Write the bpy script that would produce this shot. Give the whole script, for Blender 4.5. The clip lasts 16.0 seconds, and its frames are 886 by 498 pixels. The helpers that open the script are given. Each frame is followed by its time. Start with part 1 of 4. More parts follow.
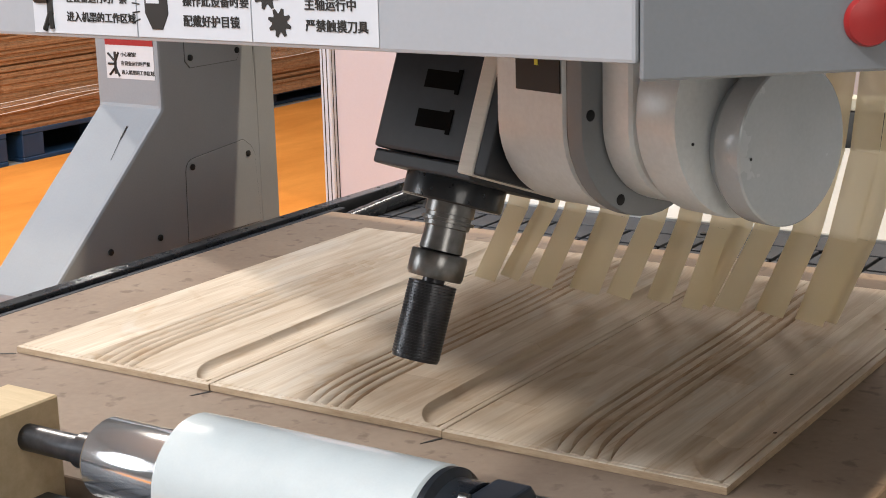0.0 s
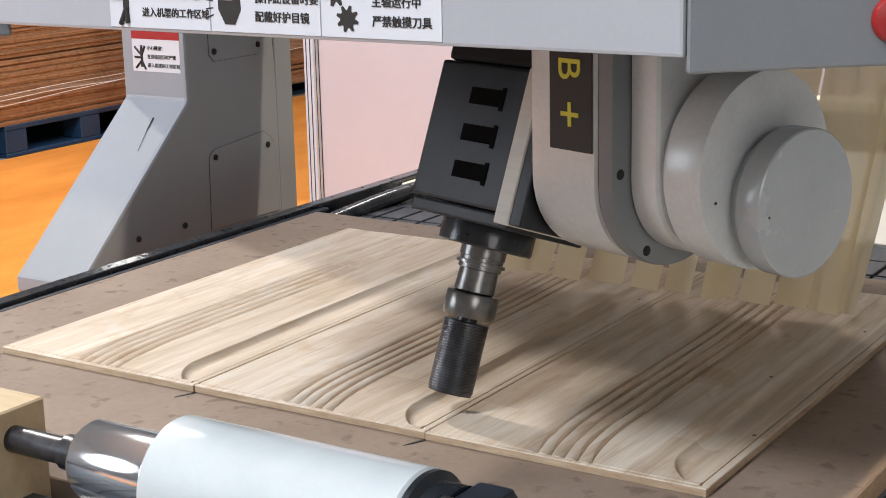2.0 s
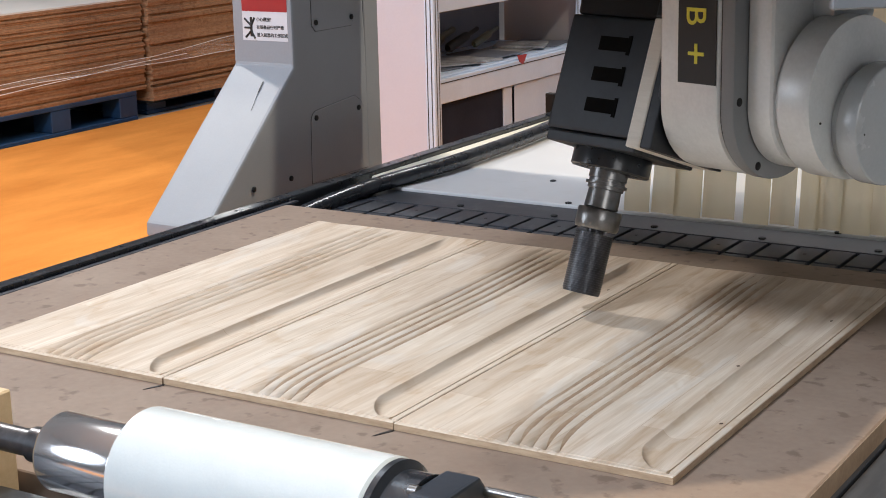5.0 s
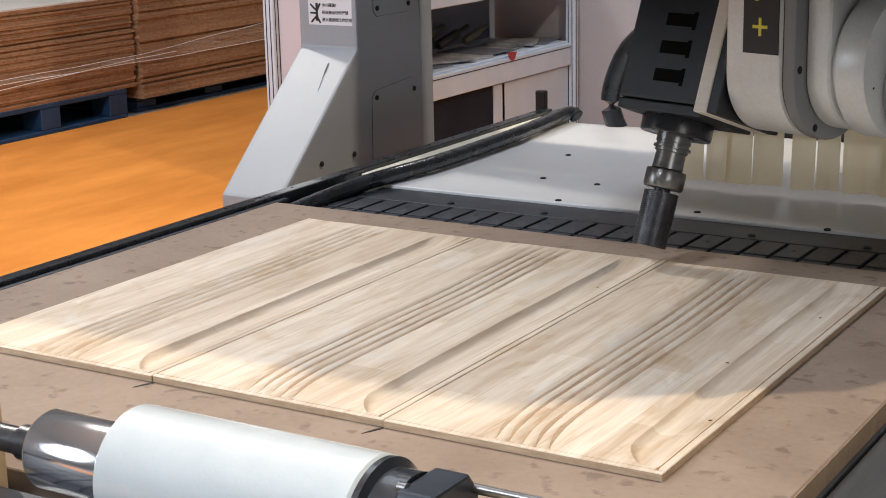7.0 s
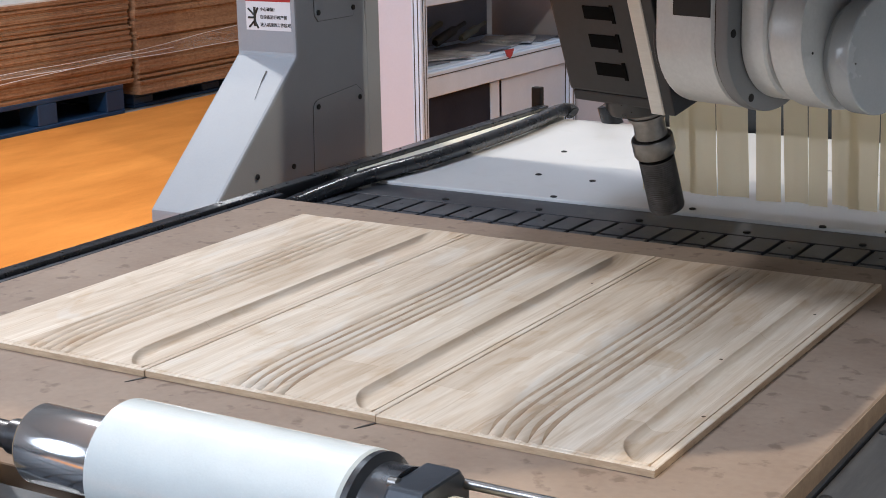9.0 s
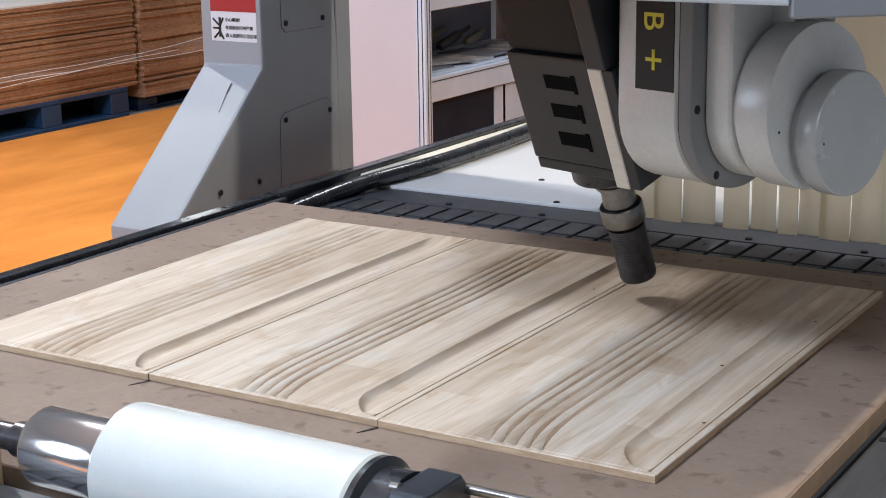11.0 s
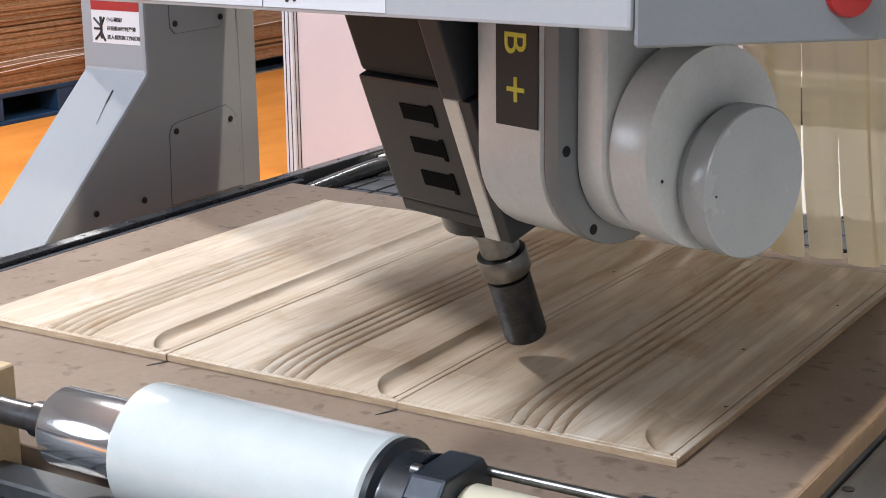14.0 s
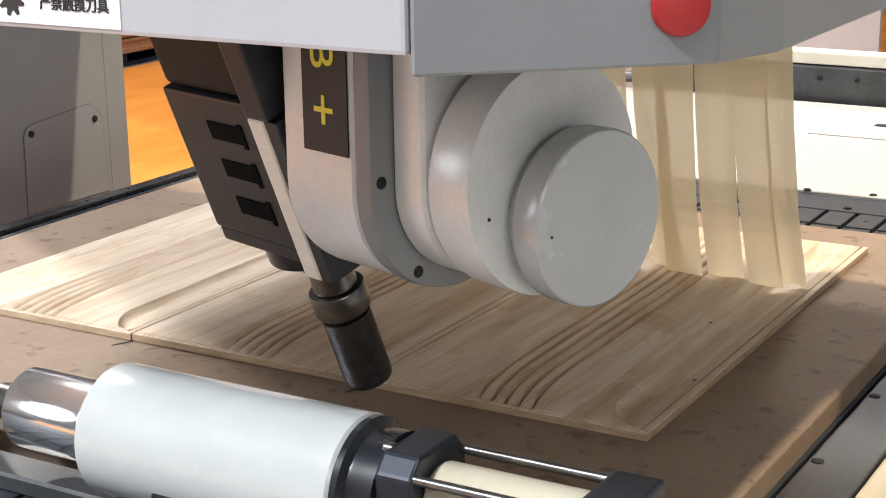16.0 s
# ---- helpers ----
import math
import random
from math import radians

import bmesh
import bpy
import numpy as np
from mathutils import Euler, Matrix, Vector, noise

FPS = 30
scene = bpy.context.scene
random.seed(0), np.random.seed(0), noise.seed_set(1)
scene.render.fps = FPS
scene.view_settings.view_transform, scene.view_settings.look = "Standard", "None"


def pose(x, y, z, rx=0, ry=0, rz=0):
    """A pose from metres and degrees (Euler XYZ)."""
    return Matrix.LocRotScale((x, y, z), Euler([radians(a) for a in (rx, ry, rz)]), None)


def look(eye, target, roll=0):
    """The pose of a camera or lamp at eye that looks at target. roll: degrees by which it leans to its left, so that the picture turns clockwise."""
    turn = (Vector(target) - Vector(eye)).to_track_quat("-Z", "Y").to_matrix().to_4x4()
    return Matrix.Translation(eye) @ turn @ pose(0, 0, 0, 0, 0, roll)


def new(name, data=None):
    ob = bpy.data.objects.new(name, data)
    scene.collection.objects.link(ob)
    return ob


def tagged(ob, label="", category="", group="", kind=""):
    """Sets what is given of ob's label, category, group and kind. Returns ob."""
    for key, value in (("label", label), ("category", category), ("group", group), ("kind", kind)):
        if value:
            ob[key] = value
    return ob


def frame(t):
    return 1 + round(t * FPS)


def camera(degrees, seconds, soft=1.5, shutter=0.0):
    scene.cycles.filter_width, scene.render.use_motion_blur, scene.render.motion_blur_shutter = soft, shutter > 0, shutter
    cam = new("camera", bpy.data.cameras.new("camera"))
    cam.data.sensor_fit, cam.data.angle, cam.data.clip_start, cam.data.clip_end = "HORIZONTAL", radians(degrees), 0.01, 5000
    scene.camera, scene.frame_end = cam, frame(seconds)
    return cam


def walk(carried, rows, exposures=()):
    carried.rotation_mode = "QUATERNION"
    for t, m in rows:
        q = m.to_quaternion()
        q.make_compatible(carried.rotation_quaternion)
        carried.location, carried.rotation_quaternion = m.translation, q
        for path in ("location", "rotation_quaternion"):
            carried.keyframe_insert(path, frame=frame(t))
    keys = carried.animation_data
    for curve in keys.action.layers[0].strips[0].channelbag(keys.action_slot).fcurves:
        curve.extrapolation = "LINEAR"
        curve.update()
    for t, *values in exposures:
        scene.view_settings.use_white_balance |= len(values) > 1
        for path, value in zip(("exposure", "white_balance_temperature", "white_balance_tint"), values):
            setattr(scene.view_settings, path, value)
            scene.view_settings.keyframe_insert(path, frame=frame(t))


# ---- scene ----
cam = camera(31.2, 16.0, soft=0.95)
PATH = [
    (0, (1.25, -1.372, 0.61), (0.179, 0.251, 0.143), -1.6),
    (0.5, (1.246, -1.374, 0.607), (0.178, 0.252, 0.143), -1.5),
    (1, (1.25, -1.398, 0.623), (0.196, 0.235, 0.151), -0.9),
    (1.5, (1.256, -1.39, 0.622), (0.201, 0.242, 0.15), -1.1),
    (2, (1.257, -1.383, 0.622), (0.204, 0.251, 0.149), -1.3),
    (2.5, (1.253, -1.378, 0.618), (0.203, 0.259, 0.149), -1.2),
    (3, (1.251, -1.378, 0.615), (0.209, 0.265, 0.147), -1.2),
    (3.5, (1.255, -1.379, 0.62), (0.218, 0.264, 0.146), -1.1),
    (4, (1.26, -1.384, 0.622), (0.226, 0.261, 0.149), -1.2),
    (4.5, (1.264, -1.383, 0.618), (0.235, 0.264, 0.141), -1.3),
    (7, (1.267, -1.383, 0.618), (0.253, 0.272, 0.135), -1.3),
    (7.5, (1.273, -1.386, 0.621), (0.256, 0.268, 0.14), -1.4),
    (8, (1.276, -1.381, 0.619), (0.255, 0.271, 0.142), -1.5),
    (8.5, (1.273, -1.378, 0.616), (0.255, 0.276, 0.137), -1.4),
    (9, (1.269, -1.377, 0.614), (0.258, 0.279, 0.128), -1.1),
    (11.5, (1.275, -1.387, 0.62), (0.259, 0.269, 0.142), -0.8),
    (12, (1.272, -1.388, 0.617), (0.25, 0.266, 0.144), -0.9),
    (12.5, (1.272, -1.387, 0.619), (0.242, 0.259, 0.139), -1.0),
    (13, (1.271, -1.386, 0.619), (0.236, 0.255, 0.133), -0.9),
    (13.5, (1.266, -1.384, 0.616), (0.233, 0.257, 0.125), -0.8),
    (14, (1.262, -1.379, 0.614), (0.235, 0.262, 0.112), -0.7),
    (14.5, (1.256, -1.372, 0.609), (0.236, 0.271, 0.097), -0.7),
    (15, (1.25, -1.371, 0.606), (0.248, 0.279, 0.083), -0.7),
    (15.5, (1.245, -1.371, 0.598), (0.261, 0.29, 0.077), -0.4),
    (16, (1.247, -1.378, 0.613), (0.271, 0.284, 0.08), -0.8),
]
EXPOSURES = [(0, -0.12, 6250, 10), (3, -0.12, 5800, 10), (4.5, -0.24, 5750, 10), (7, -0.5, 5900, 10), (9, -0.44, 5550, 10), (12, -0.26, 5500, 10), (14, -0.03, 5850, 10), (14.6, 0.05, 5950, 10), (15.1, 0.36, 6200, 10), (15.5, 0.5, 6250, 10), (16, 0.31, 6200, 10)]
walk(cam, [(t, look(eye, target, roll)) for t, eye, target, roll in PATH], EXPOSURES)

# ---- light ----
world = bpy.data.worlds.new("hall_air")
world.use_nodes = True
world.node_tree.nodes["Background"].inputs[0].default_value = (0.75, 0.82, 0.9, 1)
world.node_tree.nodes["Background"].inputs[1].default_value = 0.12
scene.world = world


def area_lamp(name, at, target, size, watts, colour, length=0.0):
    data = bpy.data.lights.new(name, "AREA")
    data.shape, data.size, data.energy, data.color = "DISK", size, watts, colour
    if length:
        data.shape, data.size, data.size_y = "RECTANGLE", length, size
    ob = new(name, data)
    ob.matrix_world = look(at, target)
    return ob


area_lamp("hall_lamp_left", (-4.4, 2.3, 4.1), (0.3, 0.3, 0), 0.30, 260, (1.0, 0.89, 0.76))
area_lamp("hall_lamp_front", (-1.2, -4.1, 4.6), (0.3, 0.2, 0.1), 0.8, 350, (0.95, 0.97, 1.0))
area_lamp("hall_lamp_over", (2.42, 1.68, 5.3), (0.4, 0.1, 0), 0.16, 290, (1.0, 0.80, 0.55))
area_lamp("hall_lamp_rear", (-0.9, 5.8, 4.6), (0.4, 0.4, 0), 0.9, 75, (1.0, 0.93, 0.84))
# Unseen fill, added as ambient light for the carpet, boards and booth.
area_lamp("wide_fill", (-3.0, 3.0, 5.2), (-3.0, 3.0, 0), 3.0, 85, (0.85, 0.94, 1.0))
# Unseen long fill, sized to draw streaks on the roller and head.
area_lamp("long_fill", (0.6, -2.6, 5.3), (0.5, -1.0, 0), 1.5, 110, (0.88, 0.95, 1.0), 6.0)
# Unseen fill, set low to brighten the end cap and upright faces.
area_lamp("side_fill", (4.6, -3.4, 1.9), (0.5, 0.0, 0.2), 2.2, 52, (1.0, 0.93, 0.84))
# Added fill with no known source, low enough to reach under the hood.
area_lamp("low_fill", (-5.2, -3.4, 1.5), (0.5, -0.1, 0.2), 2.4, 82, (0.96, 0.98, 1.0))


# ---- materials ----
def surface(name, dark, light, rough=0.5, metal=0.0, scale=8.0, stretch=(1, 1, 1), bump=0.0, fine=120.0,
            dirt=None, dirt_amount=0.0, random_tint=0.0, specular=0.5, coat=0.0, spot=22.0):
    m = bpy.data.materials.new(name)
    m.use_nodes = True
    n, l = m.node_tree.nodes, m.node_tree.links
    b = n["Principled BSDF"]
    tc = n.new("ShaderNodeTexCoord")
    mp = n.new("ShaderNodeMapping")
    mp.inputs["Scale"].default_value = stretch
    l.new(tc.outputs["Object"], mp.inputs["Vector"])
    big = n.new("ShaderNodeTexNoise")
    big.inputs["Scale"].default_value, big.inputs["Detail"].default_value, big.inputs["Roughness"].default_value = scale, 6, 0.6
    l.new(mp.outputs[0], big.inputs["Vector"])
    small = n.new("ShaderNodeTexNoise")
    small.inputs["Scale"].default_value, small.inputs["Detail"].default_value = fine, 3
    l.new(mp.outputs[0], small.inputs["Vector"])
    mixf = n.new("ShaderNodeMath")
    mixf.operation = "MULTIPLY_ADD"
    mixf.inputs[1].default_value, mixf.inputs[2].default_value = 0.3, -0.15
    l.new(small.outputs[0], mixf.inputs[0])
    add = n.new("ShaderNodeMath")
    add.operation = "ADD"
    l.new(big.outputs[0], add.inputs[0])
    l.new(mixf.outputs[0], add.inputs[1])
    ramp = n.new("ShaderNodeValToRGB")
    ramp.color_ramp.elements[0].position, ramp.color_ramp.elements[1].position = 0.3, 0.7
    ramp.color_ramp.elements[0].color, ramp.color_ramp.elements[1].color = (*dark, 1), (*light, 1)
    l.new(add.outputs[0], ramp.inputs[0])
    colour = ramp.outputs[0]
    if dirt_amount:
        spots = n.new("ShaderNodeTexNoise")
        spots.inputs["Scale"].default_value, spots.inputs["Detail"].default_value = spot, 6
        l.new(tc.outputs["Object"], spots.inputs["Vector"])
        sr = n.new("ShaderNodeValToRGB")
        sr.color_ramp.elements[0].position, sr.color_ramp.elements[1].position = 0.585, 0.67
        l.new(spots.outputs[0], sr.inputs[0])
        k = n.new("ShaderNodeMath")
        k.operation = "MULTIPLY"
        k.inputs[1].default_value = dirt_amount
        l.new(sr.outputs[0], k.inputs[0])
        mix = n.new("ShaderNodeMix")
        mix.data_type = "RGBA"
        mix.inputs[7].default_value = (*dirt, 1)
        l.new(k.outputs[0], mix.inputs[0])
        l.new(colour, mix.inputs[6])
        colour = mix.outputs[2]
    if random_tint:
        info = n.new("ShaderNodeObjectInfo")
        mr = n.new("ShaderNodeMapRange")
        mr.inputs["To Min"].default_value, mr.inputs["To Max"].default_value = 1 - random_tint, 1 + random_tint
        l.new(info.outputs["Random"], mr.inputs["Value"])
        hsv = n.new("ShaderNodeHueSaturation")
        l.new(mr.outputs[0], hsv.inputs["Value"])
        l.new(colour, hsv.inputs["Color"])
        colour = hsv.outputs[0]
    l.new(colour, b.inputs["Base Color"])
    rr = n.new("ShaderNodeMapRange")
    rr.inputs["To Min"].default_value, rr.inputs["To Max"].default_value = max(0.02, rough - 0.08), min(1, rough + 0.08)
    l.new(big.outputs[0], rr.inputs["Value"])
    l.new(rr.outputs[0], b.inputs["Roughness"])
    b.inputs["Metallic"].default_value = metal
    b.inputs["Specular IOR Level"].default_value = specular
    b.inputs["Coat Weight"].default_value = coat
    if bump:
        bp = n.new("ShaderNodeBump")
        bp.inputs["Strength"].default_value, bp.inputs["Distance"].default_value = bump, 0.002
        l.new(add.outputs[0], bp.inputs["Height"])
        l.new(bp.outputs[0], b.inputs["Normal"])
    return m


def wood_material(name):
    """Glued pale staves that run along y, each with its own tone, with long grain and knots of darker heartwood."""
    m = bpy.data.materials.new(name)
    m.use_nodes = True
    n, l = m.node_tree.nodes, m.node_tree.links
    b = n["Principled BSDF"]
    tc, info = n.new("ShaderNodeTexCoord"), n.new("ShaderNodeObjectInfo")
    shift = n.new("ShaderNodeVectorMath")
    shift.operation = "MULTIPLY_ADD"
    shift.inputs[1].default_value = (3.1, 7.7, 1.3)
    comb = n.new("ShaderNodeCombineXYZ")
    for i in range(3):
        l.new(info.outputs["Random"], comb.inputs[i])
    l.new(comb.outputs[0], shift.inputs[0])
    l.new(tc.outputs["Object"], shift.inputs[2])

    def noise_node(stretch, scale, detail, distortion=0.0):
        mp = n.new("ShaderNodeMapping")
        mp.inputs["Scale"].default_value = stretch
        l.new(shift.outputs[0], mp.inputs["Vector"])
        t = n.new("ShaderNodeTexNoise")
        t.inputs["Scale"].default_value, t.inputs["Detail"].default_value, t.inputs["Distortion"].default_value = scale, detail, distortion
        l.new(mp.outputs[0], t.inputs["Vector"])
        return t

    def ramp(source, lo, hi, c0, c1):
        r = n.new("ShaderNodeValToRGB")
        r.color_ramp.elements[0].position, r.color_ramp.elements[1].position = lo, hi
        r.color_ramp.elements[0].color, r.color_ramp.elements[1].color = (*c0, 1), (*c1, 1)
        l.new(source, r.inputs[0])
        return r.outputs[0]

    def mix(kind, fac, a, c):
        x = n.new("ShaderNodeMix")
        x.data_type, x.blend_type = "RGBA", kind
        if isinstance(fac, float):
            x.inputs[0].default_value = fac
        else:
            l.new(fac, x.inputs[0])
        l.new(a, x.inputs[6])
        l.new(c, x.inputs[7])
        return x.outputs[2]

    brick = n.new("ShaderNodeTexBrick")
    mp = n.new("ShaderNodeMapping")
    mp.inputs["Rotation"].default_value = (0, 0, radians(90))
    l.new(shift.outputs[0], mp.inputs["Vector"])
    l.new(mp.outputs[0], brick.inputs["Vector"])
    for k, v in (("Scale", 1.0), ("Mortar Size", 0.0005), ("Brick Width", 0.37), ("Row Height", 0.064), ("Bias", 0.0)):
        brick.inputs[k].default_value = v
    brick.inputs["Color1"].default_value = (0.72, 0.635, 0.525, 1)
    brick.inputs["Color2"].default_value = (0.61, 0.515, 0.405, 1)
    brick.inputs["Mortar"].default_value = (0.58, 0.475, 0.36, 1)
    grain = noise_node((26, 2.2, 1), 1.7, 9, 1.6)
    wide = noise_node((9, 1.7, 1), 1.6, 6, 0.9)
    smear = noise_node((9, 2.6, 1), 1.2, 5, 1.2)
    streak = noise_node((85, 3.2, 1), 1.0, 5, 1.1)
    pore = noise_node((320, 14, 1), 1.0, 4)
    g = ramp(grain.outputs[0], 0.34, 0.64, (0.85, 0.79, 0.71), (1.07, 1.06, 1.04))
    w = ramp(wide.outputs[0], 0.28, 0.58, (0.70, 0.60, 0.49), (1.03, 1.03, 1.03))
    p = ramp(pore.outputs[0], 0.4, 0.6, (0.90, 0.86, 0.81), (1.04, 1.04, 1.04))
    k = ramp(streak.outputs[0], 0.60, 0.74, (1, 1, 1), (0.62, 0.47, 0.33))
    wave = n.new("ShaderNodeTexWave")
    wmap = n.new("ShaderNodeMapping")
    wmap.inputs["Scale"].default_value = (1.0, 0.11, 1.0)
    l.new(shift.outputs[0], wmap.inputs["Vector"])
    l.new(wmap.outputs[0], wave.inputs["Vector"])
    for key, val in (("Scale", 9.0), ("Distortion", 11.0), ("Detail", 4.0), ("Detail Scale", 1.4), ("Detail Roughness", 0.62)):
        wave.inputs[key].default_value = val
    figure = ramp(wave.outputs[1], 0.08, 0.55, (0.80, 0.70, 0.58), (1.02, 1.02, 1.02))
    blotch = noise_node((11, 5, 1), 1.0, 8, 2.2)
    stain = ramp(blotch.outputs[0], 0.57, 0.66, (1, 1, 1), (0.80, 0.69, 0.55))
    s = ramp(smear.outputs[0], 0.60, 0.66, (0, 0, 0), (0.45, 0.45, 0.45))
    pale = n.new("ShaderNodeRGB")
    pale.outputs[0].default_value = (0.68, 0.63, 0.56, 1)
    col = mix("MULTIPLY", 0.55, brick.outputs[0], g)
    col = mix("MULTIPLY", 0.42, col, w)
    col = mix("MULTIPLY", 0.30, col, figure)
    col = mix("MULTIPLY", 0.5, col, stain)
    col = mix("MIX", s, col, pale.outputs[0])
    col = mix("MULTIPLY", 0.45, col, k)
    col = mix("MULTIPLY", 0.5, col, p)
    l.new(col, b.inputs["Base Color"])
    b.inputs["Roughness"].default_value = 0.62
    b.inputs["Specular IOR Level"].default_value = 0.3
    bp = n.new("ShaderNodeBump")
    bp.inputs["Strength"].default_value, bp.inputs["Distance"].default_value = 0.25, 0.001
    l.new(pore.outputs[0], bp.inputs["Height"])
    l.new(bp.outputs[0], b.inputs["Normal"])
    return m


def strip_material():
    m = bpy.data.materials.new("strip_pvc")
    m.use_nodes = True
    n, l = m.node_tree.nodes, m.node_tree.links
    out = n["Material Output"]
    b = n["Principled BSDF"]
    b.inputs["Base Color"].default_value = (0.94, 0.89, 0.74, 1)
    b.inputs["Roughness"].default_value = 0.25
    clear = n.new("ShaderNodeBsdfTransparent")
    clear.inputs[0].default_value = (0.99, 0.98, 0.93, 1)
    haze = n.new("ShaderNodeBsdfTranslucent")
    haze.inputs[0].default_value = (0.95, 0.87, 0.67, 1)
    a, c = n.new("ShaderNodeMixShader"), n.new("ShaderNodeMixShader")
    a.inputs[0].default_value, c.inputs[0].default_value = 0.66, 0.12
    l.new(b.outputs[0], a.inputs[1])
    l.new(haze.outputs[0], a.inputs[2])
    l.new(a.outputs[0], c.inputs[1])
    l.new(clear.outputs[0], c.inputs[2])
    l.new(c.outputs[0], out.inputs["Surface"])
    return m


def film_material():
    m = bpy.data.materials.new("stretch_film")
    m.use_nodes = True
    n, l = m.node_tree.nodes, m.node_tree.links
    b = n["Principled BSDF"]
    b.inputs["Base Color"].default_value = (0.85, 0.80, 0.74, 1)
    b.inputs["Roughness"].default_value = 0.12
    b.inputs["Specular IOR Level"].default_value = 0.8
    clear, mix, noise, ramp = n.new("ShaderNodeBsdfTransparent"), n.new("ShaderNodeMixShader"), n.new("ShaderNodeTexNoise"), n.new("ShaderNodeValToRGB")
    noise.inputs["Scale"].default_value, noise.inputs["Detail"].default_value = 9, 5
    ramp.color_ramp.elements[0].position, ramp.color_ramp.elements[1].position = 0.42, 0.68
    ramp.color_ramp.elements[0].color, ramp.color_ramp.elements[1].color = (0.03, 0.03, 0.03, 1), (0.34, 0.34, 0.34, 1)
    l.new(noise.outputs[0], ramp.inputs[0])
    l.new(ramp.outputs[0], mix.inputs[0])
    l.new(clear.outputs[0], mix.inputs[1])
    l.new(b.outputs[0], mix.inputs[2])
    l.new(mix.outputs[0], n["Material Output"].inputs["Surface"])
    return m


M_WOOD = wood_material("carved_pale_wood")
M_EDGE = surface("cut_wood_edge", (0.36, 0.25, 0.155), (0.55, 0.42, 0.28), 0.75, scale=20, stretch=(1, 1, 6), bump=0.15)
M_MDF = surface("mdf_board", (0.23, 0.165, 0.12), (0.31, 0.235, 0.175), 0.7, scale=5, fine=90, bump=0.15, dirt=(0.10, 0.065, 0.045), dirt_amount=0.5, specular=0.35, spot=34.0)
M_MDF_EDGE = surface("mdf_edge", (0.20, 0.14, 0.09), (0.29, 0.21, 0.14), 0.8, scale=30, fine=200, bump=0.2)
M_INK = surface("black_ink", (0.012, 0.011, 0.010), (0.022, 0.02, 0.018), 0.6)
M_BLACK = surface("black_phenolic", (0.016, 0.019, 0.026), (0.029, 0.033, 0.042), 0.5, scale=12, bump=0.05, dirt=(0.10, 0.10, 0.10), dirt_amount=0.25)
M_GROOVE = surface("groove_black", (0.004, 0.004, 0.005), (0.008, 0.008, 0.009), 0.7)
M_PAINT = surface("machine_grey_paint", (0.19, 0.20, 0.212), (0.22, 0.23, 0.242), 0.38, scale=3, fine=300, bump=0.04, specular=0.5)
M_LEG = surface("leg_grey_paint", (0.265, 0.285, 0.31), (0.31, 0.33, 0.355), 0.36, scale=2.5, fine=300, bump=0.05)
M_HOOD = surface("hood_white_paint", (0.36, 0.37, 0.392), (0.40, 0.41, 0.432), 0.33, scale=2, fine=260, bump=0.02)
M_CAST = surface("silver_grey_enamel", (0.62, 0.64, 0.64), (0.78, 0.80, 0.80), 0.34, 0.12, scale=9, fine=200, bump=0.03, coat=0.15)
M_CAP = surface("cap_grey_enamel", (0.42, 0.45, 0.47), (0.50, 0.53, 0.55), 0.26, 0.0, scale=7, fine=260, bump=0.05, coat=0.4)
M_SPIN = surface("spindle_anodised", (0.017, 0.019, 0.024), (0.028, 0.032, 0.039), 0.42, 0.1, scale=10, bump=0.05)
M_SLOT = surface("slot_dark", (0.006, 0.006, 0.006), (0.012, 0.012, 0.012), 0.5)
# Matt near-black that stands for shade inside the spindle's pockets.
M_POCKET_SHADE = surface("pocket_shade_black", (0.003, 0.003, 0.003), (0.006, 0.006, 0.006), 0.9, specular=0.1)
M_ALU = surface("milled_aluminium", (0.80, 0.76, 0.68), (0.88, 0.84, 0.76), 0.42, 0.0, scale=20, stretch=(1, 1, 9), bump=0.08)
M_STEEL = surface("ground_steel", (0.20, 0.195, 0.19), (0.29, 0.285, 0.275), 0.30, 0.95, scale=30, bump=0.05)
M_TOOL = surface("tool_dark_steel", (0.055, 0.055, 0.06), (0.12, 0.12, 0.125), 0.34, 0.8, scale=40, bump=0.1)
M_CHROME = surface("chrome", (0.84, 0.85, 0.87), (0.92, 0.93, 0.95), 0.12, 0.94, scale=6)
M_ROLL = surface("roller_ivory_enamel", (0.55, 0.585, 0.58), (0.60, 0.635, 0.625), 0.22, scale=18, fine=420, bump=0.22, coat=0.5)
M_IVORY = surface("ivory_plastic", (0.68, 0.62, 0.46), (0.74, 0.68, 0.52), 0.3, scale=6, coat=0.3)
M_BLUEBLACK = surface("anodised_bracket", (0.018, 0.024, 0.034), (0.035, 0.042, 0.055), 0.38, 0.3, scale=15, bump=0.08)
M_BIRCH = surface("pale_wood_block", (0.50, 0.37, 0.21), (0.60, 0.46, 0.28), 0.7, scale=10, stretch=(1, 8, 8), bump=0.1)
M_WHITE = surface("white_sheet_metal", (0.52, 0.525, 0.53), (0.58, 0.585, 0.585), 0.42, scale=3, fine=300, bump=0.03, dirt=(0.5, 0.5, 0.48), dirt_amount=0.3)
M_CREAM = surface("cream_painted_channel", (0.60, 0.57, 0.46), (0.70, 0.67, 0.56), 0.45, scale=6)
M_DARKMETAL = surface("dark_steel_bar", (0.06, 0.065, 0.07), (0.11, 0.115, 0.12), 0.4, 0.6, scale=8, bump=0.08)
M_GREYMETAL = surface("brushed_steel_plate", (0.075, 0.078, 0.085), (0.12, 0.125, 0.13), 0.4, 0.5, scale=14, stretch=(9, 1, 1), bump=0.06)
